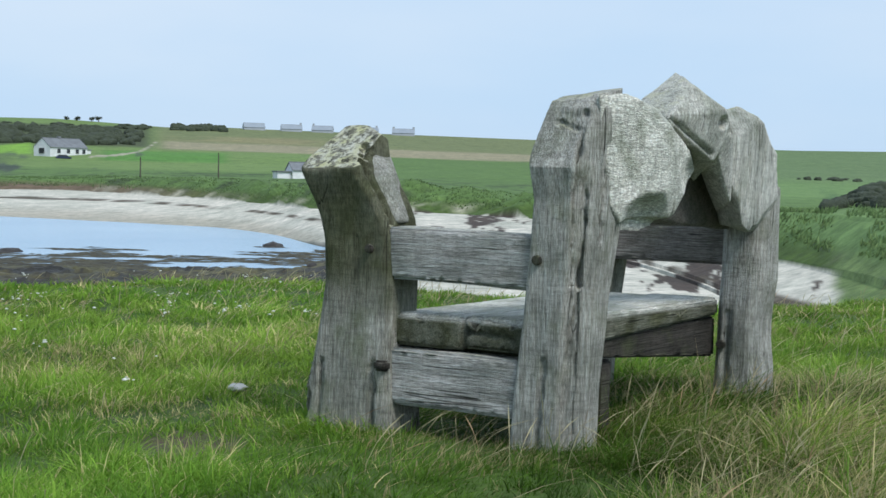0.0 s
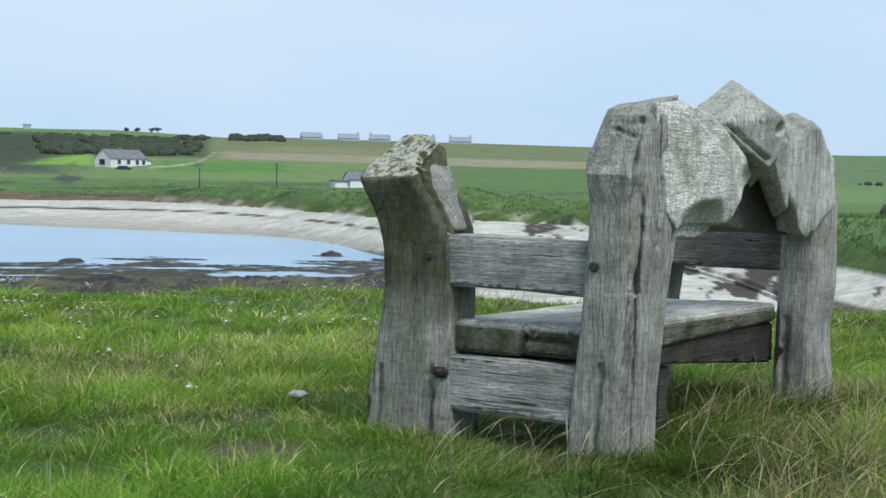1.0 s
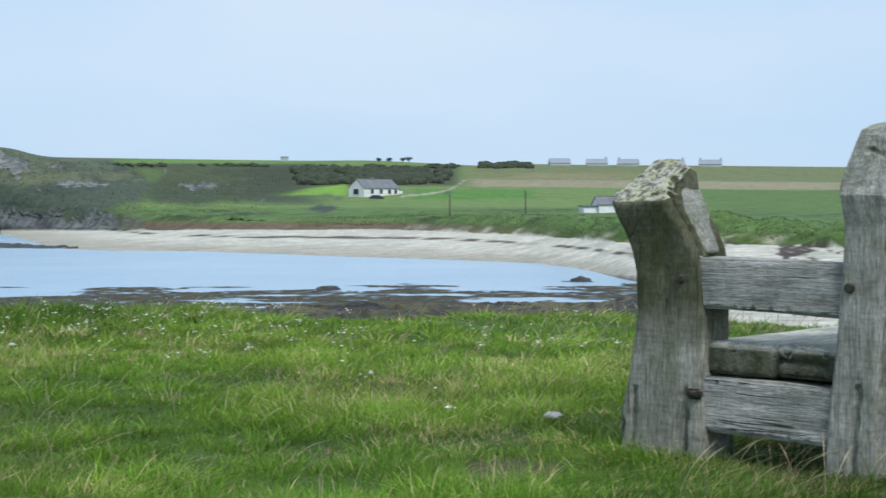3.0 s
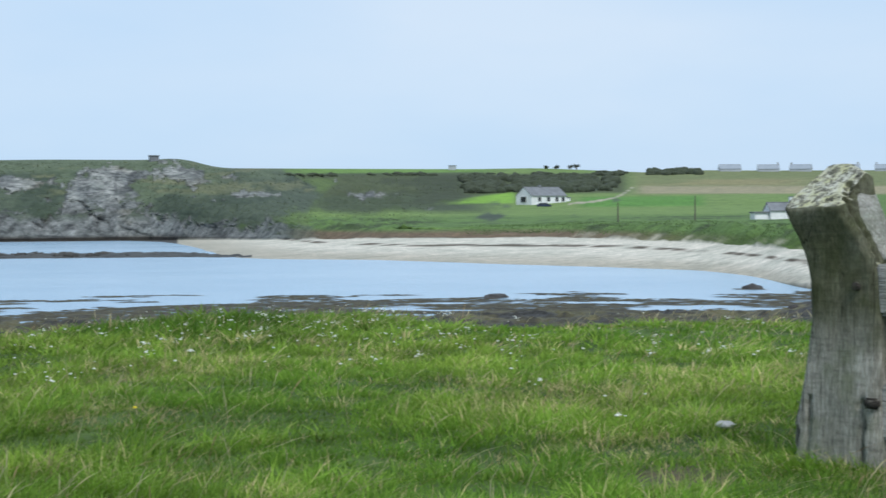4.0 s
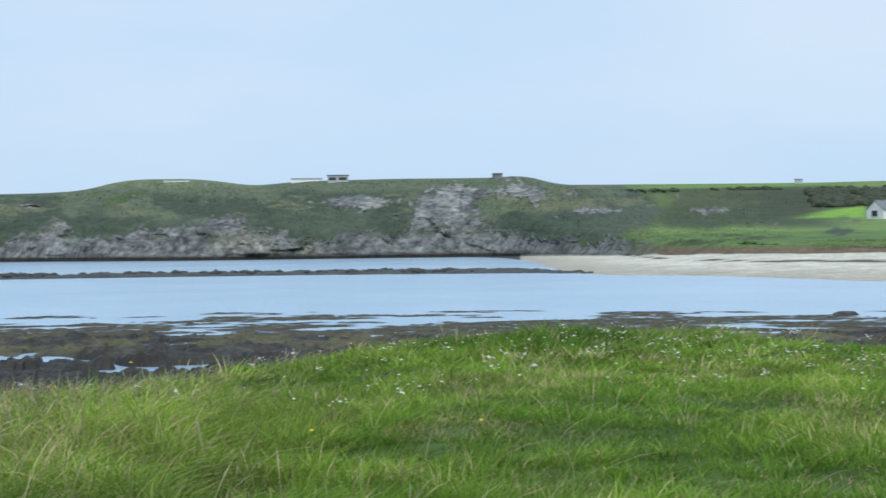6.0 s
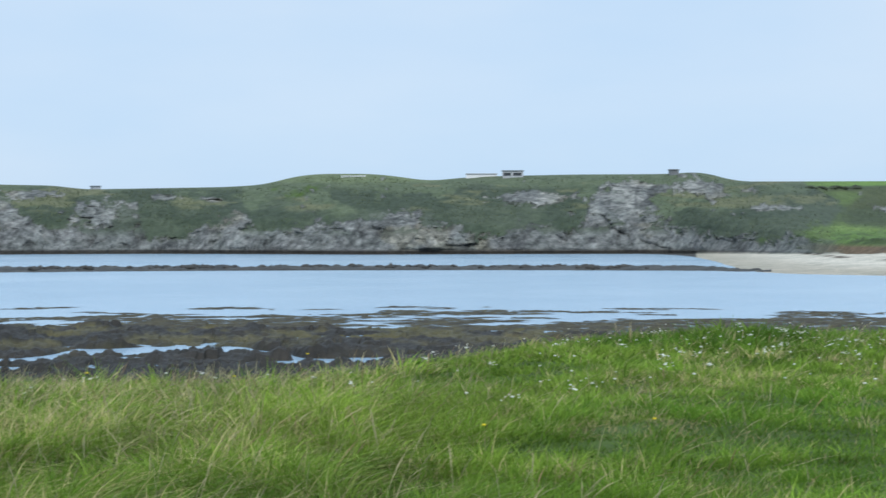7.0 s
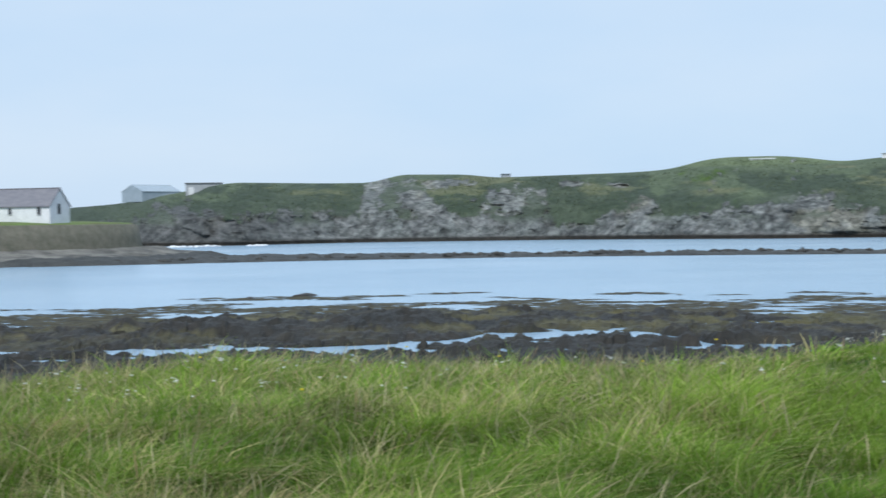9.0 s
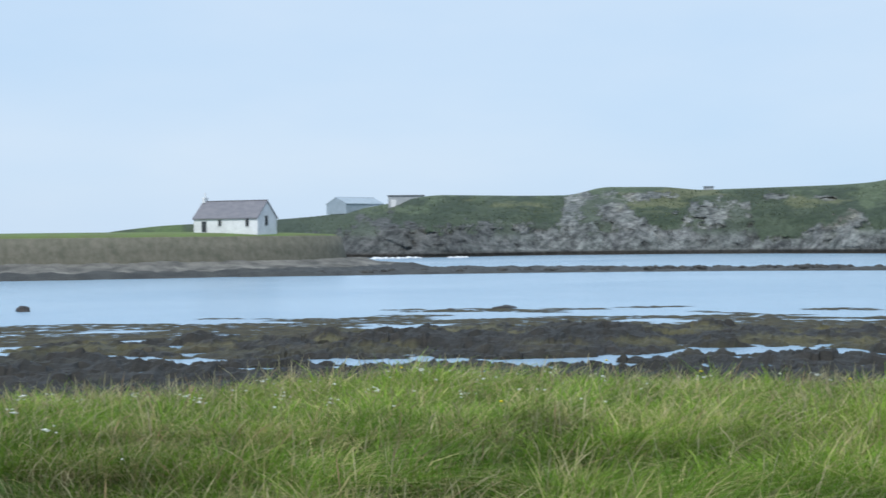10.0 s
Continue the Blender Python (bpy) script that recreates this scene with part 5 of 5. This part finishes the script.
def reef_boulders():
    """Knobs of dark rock along the reef's crest."""
    rng = np.random.default_rng(12)
    spots = []
    for a in np.concatenate([rng.uniform(30, 48.5, 130), rng.uniform(48, 66, 90)]):
        near = np.interp(a, [25.5, 28, 36, 48, 58, 66, 69], [196, 201, 207, 212, 211, 207, 207])
        p = place(a, near + rng.uniform(3, 9), SEA + 0.2)
        k = rng.uniform(0.15, 0.6)
        spots.append((p.x, p.y, p.z, k * 1.3, k * 0.8))
    ob = scrub("reef_boulders", spots, LEDGE_DARK, "knobs of dark rock along a low reef")
    return tagged(ob, category="rock")


def floating_weed():
    """Rafts of kelp lying on the water off the rocks."""
    rng = np.random.default_rng(31)
    verts, faces = [], []
    count = 15000
    az, out = rng.uniform(3, 79, count), rng.uniform(0, 1, count) ** 1.5
    far = np.interp(az, [0, 6, 17, 26, 34, 42, 50, 57, 70, 80], [90, 79, 79, 78, 78, 79, 82, 83, 76, 76]) - 1 + 27 * out
    thick = layers(az * 0.3, far * 0.3, 3, 77) > -0.45 + 0.85 * out
    for a, r in zip(az[thick].tolist(), far[thick].tolist()):
        c = place(a, r, SEA + 0.02)
        tang, rad = Vector((math.cos(radians(a)), math.sin(radians(a)), 0)), Vector((-math.sin(radians(a)), math.cos(radians(a)), 0))
        w, d = rng.lognormal(-0.75, 0.55), rng.uniform(0.04, 0.11)
        b, n = len(verts), 9
        verts.append(c + Vector((0, 0, 0.03)))
        for k in range(n):
            t = 2 * math.pi * k / n
            j = rng.uniform(0.6, 1.3)
            verts.append(c + tang * (math.cos(t) * w * j) + rad * (math.sin(t) * d * j) - Vector((0, 0, 0.015)))
        faces.extend((b, b + 1 + k, b + 1 + (k + 1) % n) for k in range(n))
    return tagged(new("kelp", mesh_from("kelp", verts, faces, KELP)), "dark brown kelp floating in shallow water", "seaweed", kind="stuff")


KELP = plain("brown_kelp", (0.075, 0.066, 0.03), (0.025, 0.021, 0.013), 0.8, 0.6, 0.3)
reef = build_reef()


# ---- scrub and trees ----
HEDGE = plain("hedge_leaves", (0.06, 0.078, 0.044), (0.042, 0.055, 0.034), 0.8, 0.95, 0.8, distance=0.3)


def scrub(name, spots, material, label):
    """Low thorny bushes: lumpy mounds with broken outlines, joined as one stretch of cover."""
    unit = bmesh.new()
    bmesh.ops.create_icosphere(unit, subdivisions=2, radius=1.0)
    unit.verts.ensure_lookup_table()
    co = np.array([v.co for v in unit.verts])
    tri = np.array([[v.index for v in f.verts] for f in unit.faces])
    unit.free()
    verts, faces = [], []
    rng = np.random.default_rng(len(spots))
    for k, (x, y, z, w, h) in enumerate(spots):
        q = co * (1 + rng.normal(0, 0.16, (len(co), 1)) + 0.2 * np.sin(co[:, :1] * 3 + k) * np.cos(co[:, 1:2] * 4 + k))
        verts.append(q * (w, w, h) + (x, y, z + 0.25 * h))
        faces.append(tri + k * len(co))
    ob = new(name, mesh_from(name, np.concatenate(verts).tolist(), np.concatenate(faces).tolist(), material))
    return tagged(ob, label, "bushes", kind="stuff")


def spread(count, az0, az1, el0, el1, w, h, seed, fill=0.0):
    rng = np.random.default_rng(seed)
    out = []
    for a, e in zip(rng.uniform(az0, az1, count), rng.uniform(el0, el1, count)):
        if layers(np.array([a * 1.4]), np.array([e * 4.0]), 3, seed)[0] < fill:
            continue
        r = site(a, e)
        k = r / 440
        p = place(a, r, ground_z(a, r))
        s = rng.uniform(0.6, 1.4)
        out.append((p.x, p.y, p.z, w * s * k, h * s * k * rng.uniform(0.7, 1.2)))
    return out


scrub("gorse_scrub", spread(1100, 11.6, 17.4, 0.95, 1.45, 1.25, 0.95, 3, -0.35) + spread(90, 12.4, 16.8, 0.92, 1.15, 1.8, 1.2, 4, -0.6), HEDGE, "dark thorn and gorse scrub on the slope behind a cottage")
rng_m = np.random.default_rng(15)
mound = [(*place(a, q, ground_z(a, q)), w, 0.6 * w) for a, q, w in zip(rng_m.normal(-16.7, 1.0, 90), rng_m.uniform(68, 86, 90), rng_m.uniform(0.3, 0.8, 90))]
scrub("bramble_mound", mound, HEDGE, "dark brambles on a mound behind the sand")
FOAM = plain("sea_foam", (0.85, 0.87, 0.88), (0.7, 0.74, 0.78), 1.5, 0.8, 0.2)


def surf():
    """Small waves that break white at the foot of the headland."""
    rng = np.random.default_rng(77)
    out = []
    for az, r, wide, count in ((60.5, 384, 0.35, 16), (63.6, 380, 0.6, 30), (62.4, 388, 0.5, 14)):
        for _ in range(count):
            p = place(az + rng.normal(0, wide * 0.5), r + rng.normal(0, 1.5), SEA + 0.02)
            k = rng.uniform(0.15, 0.5)
            out.append((p.x, p.y, p.z, 1.6 * k, 0.75 * k))
    return tagged(scrub("surf", out, FOAM, "white breaking wavelets at the foot of the cliffs"), category="foam")


surf()
scrub("hedge", spread(90, 8.4, 10.3, 1.56, 1.68, 1.1, 0.75, 7, -1) + spread(110, 10.2, 17, 1.55, 1.66, 1.2, 0.5, 8, 0.0) + spread(60, 18.5, 25, 1.6, 1.66, 1.1, 0.45, 9, -0.2) + spread(40, -16.5, -9, 0.2, 0.3, 1.0, 0.6, 10, -0.05), HEDGE, "dark field hedge along the ridge")


def build_tree(az, height, seed, lean):
    rng = random.Random(seed)
    r = site(az, 9) - 3
    top = thing("tree", facing(az, r, ground_z(az, r) - 0.3, 0), "small wind-bent thorn tree on the skyline", "tree", "skyline trees")
    bm = bmesh.new()
    tips = []

    def limb(a, b, ra, rb):
        d = b - a
        bmesh.ops.create_cone(bm, cap_ends=True, segments=6, radius1=ra, radius2=rb, depth=d.length, matrix=Matrix.Translation((a + b) / 2) @ d.to_track_quat("Z", "Y").to_matrix().to_4x4())

    mid = Vector((lean * 0.4, 0, height * 0.45))
    limb(Vector((0, 0, 0)), mid, 0.22, 0.14)
    for _ in range(9):
        t = rng.uniform(0.35, 1.0)
        tip = mid * t + Vector((rng.uniform(-1, 1) * height * 0.34 + lean * 0.5, rng.uniform(-1, 1) * height * 0.3, height * rng.uniform(0.25, 0.52)))
        limb(mid * t, tip, 0.09, 0.03)
        tips.append(tip)
    part("trunk", bm, POLE, top)
    bm = bmesh.new()
    for tip in tips:
        for _ in range(44):
            c = tip + Vector((rng.gauss(0, 0.38), rng.gauss(0, 0.38), rng.gauss(0, 0.28)))
            s = rng.uniform(0.12, 0.26)
            vs = [bm.verts.new(c + Vector((rng.uniform(-s, s), rng.uniform(-s, s), rng.uniform(-s, s)))) for _ in range(4)]
            for f in ((0, 1, 2), (0, 2, 3), (0, 3, 1), (1, 3, 2)):
                bm.faces.new([vs[k] for k in f])
    part("crown", bm, HEDGE, top)


build_tree(14.25, 2.0, 1, 0.8)
build_tree(13.85, 2.2, 2, 0.6)
build_tree(13.3, 2.4, 3, 0.5)
build_tree(13.05, 3.2, 4, 0.3)


reef_boulders()
floating_weed()


# ---- grass, stalks and flowers of the bank ----
def turf(az, r):
    """Height of the turf over arrays."""
    x, y = -np.sin(np.radians(az)) * r, np.cos(np.radians(az)) * r
    rim = np.interp(az, LAY[0], LAY[1][46])
    lip = EDGE(az)
    z = np.where(r > 8, lip * (np.minimum(r - 8, rim - 8).clip(0) / (rim - 8)) ** 1.5, 0.0)
    z = z - (3.4 + lip) * ramp((r - rim) / 9, 0, 1)
    return x, y, z + 0.07 * layers(x * 0.5, y * 0.5, 3, 3), rim


def blade_material():
    m, n, l, b = surface("grass_blade", 0.7)
    a = n.new("ShaderNodeAttribute")
    a.attribute_name = "tone"
    l.new(a.outputs["Color"], b.inputs["Base Color"])
    b.inputs["Specular IOR Level"].default_value = 0.25
    t, mix = n.new("ShaderNodeBsdfTranslucent"), n.new("ShaderNodeMixShader")
    l.new(a.outputs["Color"], t.inputs[0])
    mix.inputs[0].default_value = 0.4
    l.new(b.outputs[0], mix.inputs[1])
    l.new(t.outputs[0], mix.inputs[2])
    l.new(mix.outputs[0], n["Material Output"].inputs[0])
    return m


BLADE = blade_material()


def blades(name, x, y, z, h, w, lean, tone, steps, label, tip=0.0, category="grass"):
    """Bent blades, one strip each, as one mesh."""
    rng = np.random.default_rng(len(x))
    n = len(x)
    ts = np.linspace(0, 1, steps + 1)
    phi = rng.uniform(0, 2 * np.pi, n)
    side = np.stack([np.cos(phi), np.sin(phi), np.zeros(n)], -1)
    base = np.stack([x, y, z - 0.02], -1)
    per = 2 * steps + 1
    co = np.empty((n, per, 3))
    shade = np.empty((n, per, 4))
    bend = np.linalg.norm(lean, axis=1)
    for k, t in enumerate(ts):
        mid = base.copy()
        mid[:, :2] += lean * (h * t ** 1.7)[:, None]
        mid[:, 2] += h * t * (1 - 0.32 * np.minimum(bend, 1.3) * t)
        half = w * 0.5 * (1 - t ** 2.2 if not tip else 0.35 + tip * (t > 0.6))
        tint = np.concatenate([tone * (0.85 + 0.25 * t), np.ones((n, 1))], -1)
        if k < steps:
            co[:, 2 * k], co[:, 2 * k + 1] = mid - side * half[:, None], mid + side * half[:, None]
            shade[:, 2 * k], shade[:, 2 * k + 1] = tint, tint
        else:
            co[:, per - 1], shade[:, per - 1] = mid, tint
    off = (np.arange(n) * per)[:, None]
    quads = np.concatenate([off + np.array([2 * k, 2 * k + 1, 2 * k + 3, 2 * k + 2]) for k in range(steps - 1)], 1) if steps > 1 else np.empty((n, 0), int)
    tris = off + np.array([2 * steps - 2, 2 * steps - 1, 2 * steps])
    loops = np.concatenate([quads, tris], 1)
    sizes = np.tile([4] * (steps - 1) + [3], n)
    me = bpy.data.meshes.new(name)
    me.vertices.add(n * per)
    me.vertices.foreach_set("co", co.ravel())
    me.loops.add(loops.size)
    me.loops.foreach_set("vertex_index", loops.ravel().astype(np.int32))
    me.polygons.add(len(sizes))
    me.polygons.foreach_set("loop_start", np.concatenate([[0], np.cumsum(sizes)[:-1]]).astype(np.int32))
    me.update(calc_edges=True)
    me.polygons.foreach_set("use_smooth", np.ones(len(sizes), bool))
    me.color_attributes.new("tone", "FLOAT_COLOR", "POINT").data.foreach_set("color", shade.ravel())
    me.materials.append(BLADE)
    return tagged(new(name, me), label, category, kind="stuff")


def sward(r0, r1, tufts, per, steps, width, seed):
    """Tussocks of blades that lean outward and with the wind."""
    rng = np.random.default_rng(seed)
    a0, a1 = -19.0, 80.0
    n = int(radians(a1 - a0) / 2 * (r1 * r1 - r0 * r0) * tufts)
    az, r = rng.uniform(a0, a1, n), np.sqrt(rng.uniform(r0 * r0, r1 * r1, n))
    x, y, z, rim = turf(az, r)
    clump = layers(x * 2.3, y * 2.3, 3, 7)
    broad = layers(x * 0.45, y * 0.45, 3, 17)
    keep = r < rim + 1.2
    # bare earth where the turf is worn
    bare = np.hypot(x + math.sin(radians(9.8)) * 6.72, (y - math.cos(radians(9.8)) * 6.72) * 0.8)
    keep &= rng.uniform(0, 1, n) < 0.06 + ramp(bare, 0.15, 0.4)
    az, r, x, y, z, rim, clump, broad = (q[keep] for q in (az, r, x, y, z, rim, clump, broad))
    n = len(x)
    bx, by = x - 0.518, y - 6.58
    bv, bu = bx * 0.543 + by * 0.84, -bx * 0.84 + by * 0.543
    near_bench = (1 - ramp(np.maximum(np.abs(bv - 1.0) - 1.2, np.abs(bu - 0.5) - 0.75), 0, 0.5))
    inside = 1 - ramp(np.maximum(np.abs(bv - 1.1) - 0.9, np.abs(bu - 0.45) - 0.3), 0, 0.2)
    rough = np.clip(ramp(az, 35, 46) + 0.8 * ramp(-az, 3, 9) * (1 - ramp(r, 8, 11)), 0, 1)
    lush = np.exp(-(((az - 27) / 6) ** 2)) * ramp(r, 13, 17)
    h = 0.085 + 0.085 * rough + 0.10 * lush - 0.04 * inside + (0.07 + 0.08 * rough) * clump + 0.03 * broad
    h = np.clip(h, 0.05, 0.36) * rng.lognormal(0, 0.28, n).clip(0.5, 1.8)
    wind = np.stack([0.5 + 1.5 * layers(x * 1.6, y * 1.6, 3, 27), 0.0 + 1.5 * layers(x * 1.6 + 40, y * 1.6, 3, 29)], -1)
    wind = wind * (0.4 + 0.8 * np.clip(rough + near_bench * 0.6, 0, 1))[:, None] + rng.normal(0, 0.3, (n, 2))
    tan = layers(x * 0.8 + 11, y * 0.8, 3, 37)
    dry = (0.06 + 0.14 * rough + 0.4 * ramp(-az, 7, 13) * (1 - ramp(r, 7.5, 10)) + 0.36 * ramp(tan, 0.12, 0.5) + 0.5 * np.exp(-((x + 1.45) / 0.45) ** 2 - ((y - 7.5) / 0.5) ** 2) + 0.2 * rough * np.clip(clump, 0, 1) - 0.2 * lush).clip(0.02, 0.75)
    # tall tuft by the far post, with the post's shade put into its tone
    shaded_tuft = np.exp(-((x - 1.85) / 0.5) ** 2 - ((y - 7.7) / 0.6) ** 2)
    h = h * (1 + 0.4 * shaded_tuft)
    # near grass on the bench's side: greener, with shade put into its tone
    shaded_green = ramp(-az, -1, 3) * (1 - ramp(r, 8, 10))
    yellow = (0.45 + 0.12 * rough - 0.35 * shaded_green - 0.5 * shaded_tuft - 0.4 * lush + 0.7 * broad + (0.25 + 0.3 * rough) * clump + rng.normal(0, 0.22, n)).clip(0, 1)
    glow = (0.93 - 0.24 * shaded_green - 0.07 * ramp(az, 20, 26) - 0.3 * shaded_tuft - 0.12 * lush + (0.5 + 0.4 * rough) * clump + rng.normal(0, 0.15, n)).clip(0.32, 1.6)
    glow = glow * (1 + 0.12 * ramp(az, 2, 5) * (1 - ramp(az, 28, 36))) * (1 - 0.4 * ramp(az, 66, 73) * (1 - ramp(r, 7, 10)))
    # the bench's shade on the grass at its foot, as darker tone
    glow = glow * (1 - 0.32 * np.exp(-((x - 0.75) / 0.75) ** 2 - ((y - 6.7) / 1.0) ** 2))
    straw_tuft = rng.uniform(0, 1, n) < dry * 0.5
    q = np.repeat(np.arange(n), per)
    m = len(q)
    off = rng.normal(0, 0.045, (m, 2)) * (1 + 0.03 * r[q])[:, None]
    lean = wind[q] + off / 0.045 * (0.34 + 0.2 * rough[q])[:, None] + rng.normal(0, 0.34, (m, 2))
    green, lime, straw = np.array((0.105, 0.225, 0.022)), np.array((0.275, 0.39, 0.06)), np.array((0.52, 0.45, 0.22))
    tone = green + (lime - green) * (yellow[q] * rng.uniform(0.5, 1.3, m)).clip(0, 1)[:, None]
    old = rng.uniform(0, 1, m) < np.where(straw_tuft[q], 0.75, dry[q] * 0.5)
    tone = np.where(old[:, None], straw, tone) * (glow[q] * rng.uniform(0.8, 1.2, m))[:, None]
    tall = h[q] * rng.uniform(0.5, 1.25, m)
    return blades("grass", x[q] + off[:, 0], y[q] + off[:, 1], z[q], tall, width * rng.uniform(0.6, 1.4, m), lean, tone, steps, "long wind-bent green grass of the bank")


sward(4.6, 7.0, 240, 26, 3, 0.0052, 101)
sward(7.0, 10.0, 170, 24, 2, 0.0068, 104)
sward(10.0, 14.0, 95, 22, 2, 0.0095, 102)
sward(14.0, 22.0, 42, 18, 2, 0.016, 103)


def seed_stalks(count, seed):
    rng = np.random.default_rng(seed)
    az, r = rng.uniform(-18.5, 80, count), np.sqrt(rng.uniform(25, 400, count))
    x, y, z, rim = turf(az, r)
    want = 0.05 + 0.28 * ramp(az, 36, 48) + 0.9 * ramp(-az, 4, 12) * (1 - ramp(r, 7, 9.5)) + 0.4 * np.clip(layers(x * 0.6, y * 0.6, 3, 33), 0, 1) + 0.3 * ramp(r - rim, -3, -0.5) * ramp(az, 34, 40)
    bx, by = x - 0.518, y - 6.58
    want = np.maximum(want, 0.5 * (1 - ramp(np.hypot(bx + 0.2, by + 0.4), 0.2, 0.9)))
    keep = (rng.uniform(0, 1, count) < want) & (r < rim + 0.6)
    az, r, x, y, z = (q[keep] for q in (az, r, x, y, z))
    n = len(x)
    h = rng.uniform(0.18, 0.36, n) + 0.06 * ramp(az, 38, 48)
    lean = np.stack([0.55 + rng.normal(0, 0.45, n), 0.05 + rng.normal(0, 0.45, n)], -1)
    tone = np.array((0.52, 0.46, 0.27)) * rng.uniform(0.6, 1.15, (n, 1)) * np.where(rng.uniform(0, 1, (n, 1)) < 0.2, np.array((0.8, 0.62, 0.6)), 1)
    return blades("seed_stalk", x, y, z, h, 0.0048 * rng.uniform(0.7, 1.3, n) * (1 + 0.04 * r), lean, tone, 4, "dry straw-coloured seeding grass stalks", 0.6)


seed_stalks(42000, 7)



def marram(count, seed):
    """Tufts of long grass on the dunes behind the beach."""
    rng = np.random.default_rng(seed)
    az = np.repeat(rng.uniform(-17.5, 17.5, count), 5) + rng.normal(0, 0.12, count * 5)
    top = np.interp(az, LAY[0], LAY[1][330])
    r = top + 2.5 + np.repeat(rng.uniform(0, 1, count) ** 1.5 * 32, 5) + rng.normal(0, 0.2, count * 5)
    z = np.array([ground_z(a, q) for a, q in zip(az, r)])
    keep = (z > -1.4) & (layers(az * 1.2, r * 0.09, 3, 47) > -0.25)
    az, r, z = az[keep], r[keep], z[keep]
    n = len(az)
    tone = np.array((0.16, 0.24, 0.09)) * rng.uniform(0.6, 1.25, (n, 1)) * (1 + 0.4 * layers(az * 2.5, r * 0.2, 3, 49))[:, None]
    lean = np.stack([0.4 + rng.normal(0, 0.4, n), rng.normal(0, 0.4, n)], -1)
    return blades("dune_grass", -np.sin(np.radians(az)) * r, np.cos(np.radians(az)) * r, z, rng.uniform(0.12, 0.34, n), rng.uniform(0.05, 0.11, n), lean, tone, 2, "tufts of green marram grass on the low dunes")


marram(5200, 9)


def heath(count, seed):
    """Tufts of rough grass, bracken and heather over the headland and the slopes beside it."""
    rng = np.random.default_rng(seed)
    cols = np.flatnonzero((LAY[0] > 15.6) & (LAY[0] < 66.5))
    j, i = rng.choice(cols, count), rng.integers(334, 440, count)
    az, r, z, x, y = LAY[0][j], LAY[1][i, j], LAY[2][i, j], LAY[3][i, j], LAY[4][i, j]
    e = np.degrees(np.arctan((z - EYE) / r))
    arc = np.radians(az) * 400
    patch = layers(arc * 0.05, e * 1.1, 5, 121, 0.65)
    house = (np.abs(az - 16.2) < 2.2) & (e > 0.35) & (e < 0.95)
    keep = (rock_mask(az, e) < 0.35) & (e > -0.15) & (patch + rng.normal(0, 0.15, count) > -0.1) & ~house
    az, r, z, x, y, patch, arc, e = (q[keep] for q in (az, r, z, x, y, patch, arc, e))
    n = len(az)
    dark, light = np.array((0.08, 0.10, 0.06)), np.array((0.15, 0.18, 0.09))
    mix = np.clip(0.4 + 0.9 * layers(arc * 0.06 + 30, e * 1.3, 4, 123) + rng.normal(0, 0.2, n), 0, 1)
    lean = rng.normal(0, 0.45, (n, 2))
    return blades("heath", x, y, z, rng.uniform(0.2, 0.6, n) * r / 400, rng.uniform(0.15, 0.4, n) * r / 400, lean, dark + (light - dark) * mix[:, None], 2, "rough grass, bracken and heather on the headland")


heath(26000, 19)

PETAL = plain("white_petals", (0.82, 0.83, 0.78), (0.7, 0.72, 0.62), 20, 0.8, 0.0)
YELLOW = plain("yellow_petals", (0.85, 0.68, 0.03), None, 20, 0.8, 0.0)


def flower_heads(name, spots, size, material, label):
    verts, faces = [], []
    ring = [(math.cos(k * math.pi / 3), math.sin(k * math.pi / 3)) for k in range(6)]
    for x, y, z, s in spots:
        b = len(verts)
        s *= size
        verts.append((x, y, z + 0.5 * s))
        verts.extend((x + c * s, y + d * s, z + 0.1 * s) for c, d in ring)
        verts.extend((x + c * s * 0.7, y + d * s * 0.7, z - 0.35 * s) for c, d in ring)
        faces.extend((b, b + 1 + k, b + 1 + (k + 1) % 6) for k in range(6))
        faces.extend((b + 1 + k, b + 7 + k, b + 7 + (k + 1) % 6, b + 1 + (k + 1) % 6) for k in range(6))
        faces.append([b + 12 - k for k in range(6)])
    return tagged(new(name, mesh_from(name, verts, faces, material)), label, "flowers", kind="stuff")


def scatter_flowers():
    rng = np.random.default_rng(55)
    n = 2400
    az, r = rng.uniform(2, 79, n), np.sqrt(rng.uniform(36, 400, n))
    x, y, z, rim = turf(az, r)
    want = 0.15 * ramp(r, 7, 12) + 0.32 * ramp(r, 11, 15) * np.exp(-((az - 24) / 12) ** 2) + 0.12 * (layers(x * 0.7, y * 0.7, 2, 3) > 0.3)
    keep = (rng.uniform(0, 1, n) < want) & (r < rim + 0.2)
    spots = [(a, b, c + rng.uniform(0.09, 0.18) + 0.04 * float(ramp(d, 38, 46)) + 0.07 * math.exp(-((d - 27) / 6) ** 2), rng.uniform(0.6, 1.5)) for a, b, c, d in zip(x[keep], y[keep], z[keep], az[keep])]
    umbels = []
    for a, b, c, s in spots:
        if s > 1.25:
            umbels.extend((a + rng.normal(0, 0.04), b + rng.normal(0, 0.04), c + rng.normal(0, 0.015), 0.7) for _ in range(5))
    flower_heads("white_clover", spots + umbels, 0.0125, PETAL, "scattered small white clover and yarrow heads")
    yel = [(*place(a, q, 0.2), 1.0) for a, q in ((37.65, 7.6), (30.9, 7.9), (56, 12.0), (60.5, 9.0), (52.5, 11.0), (44.0, 12.4), (47, 10.5), (64.0, 11.5))]
    flower_heads("hawkbit", yel, 0.014, YELLOW, "a few yellow hawkbit flowers in the grass")


scatter_flowers()
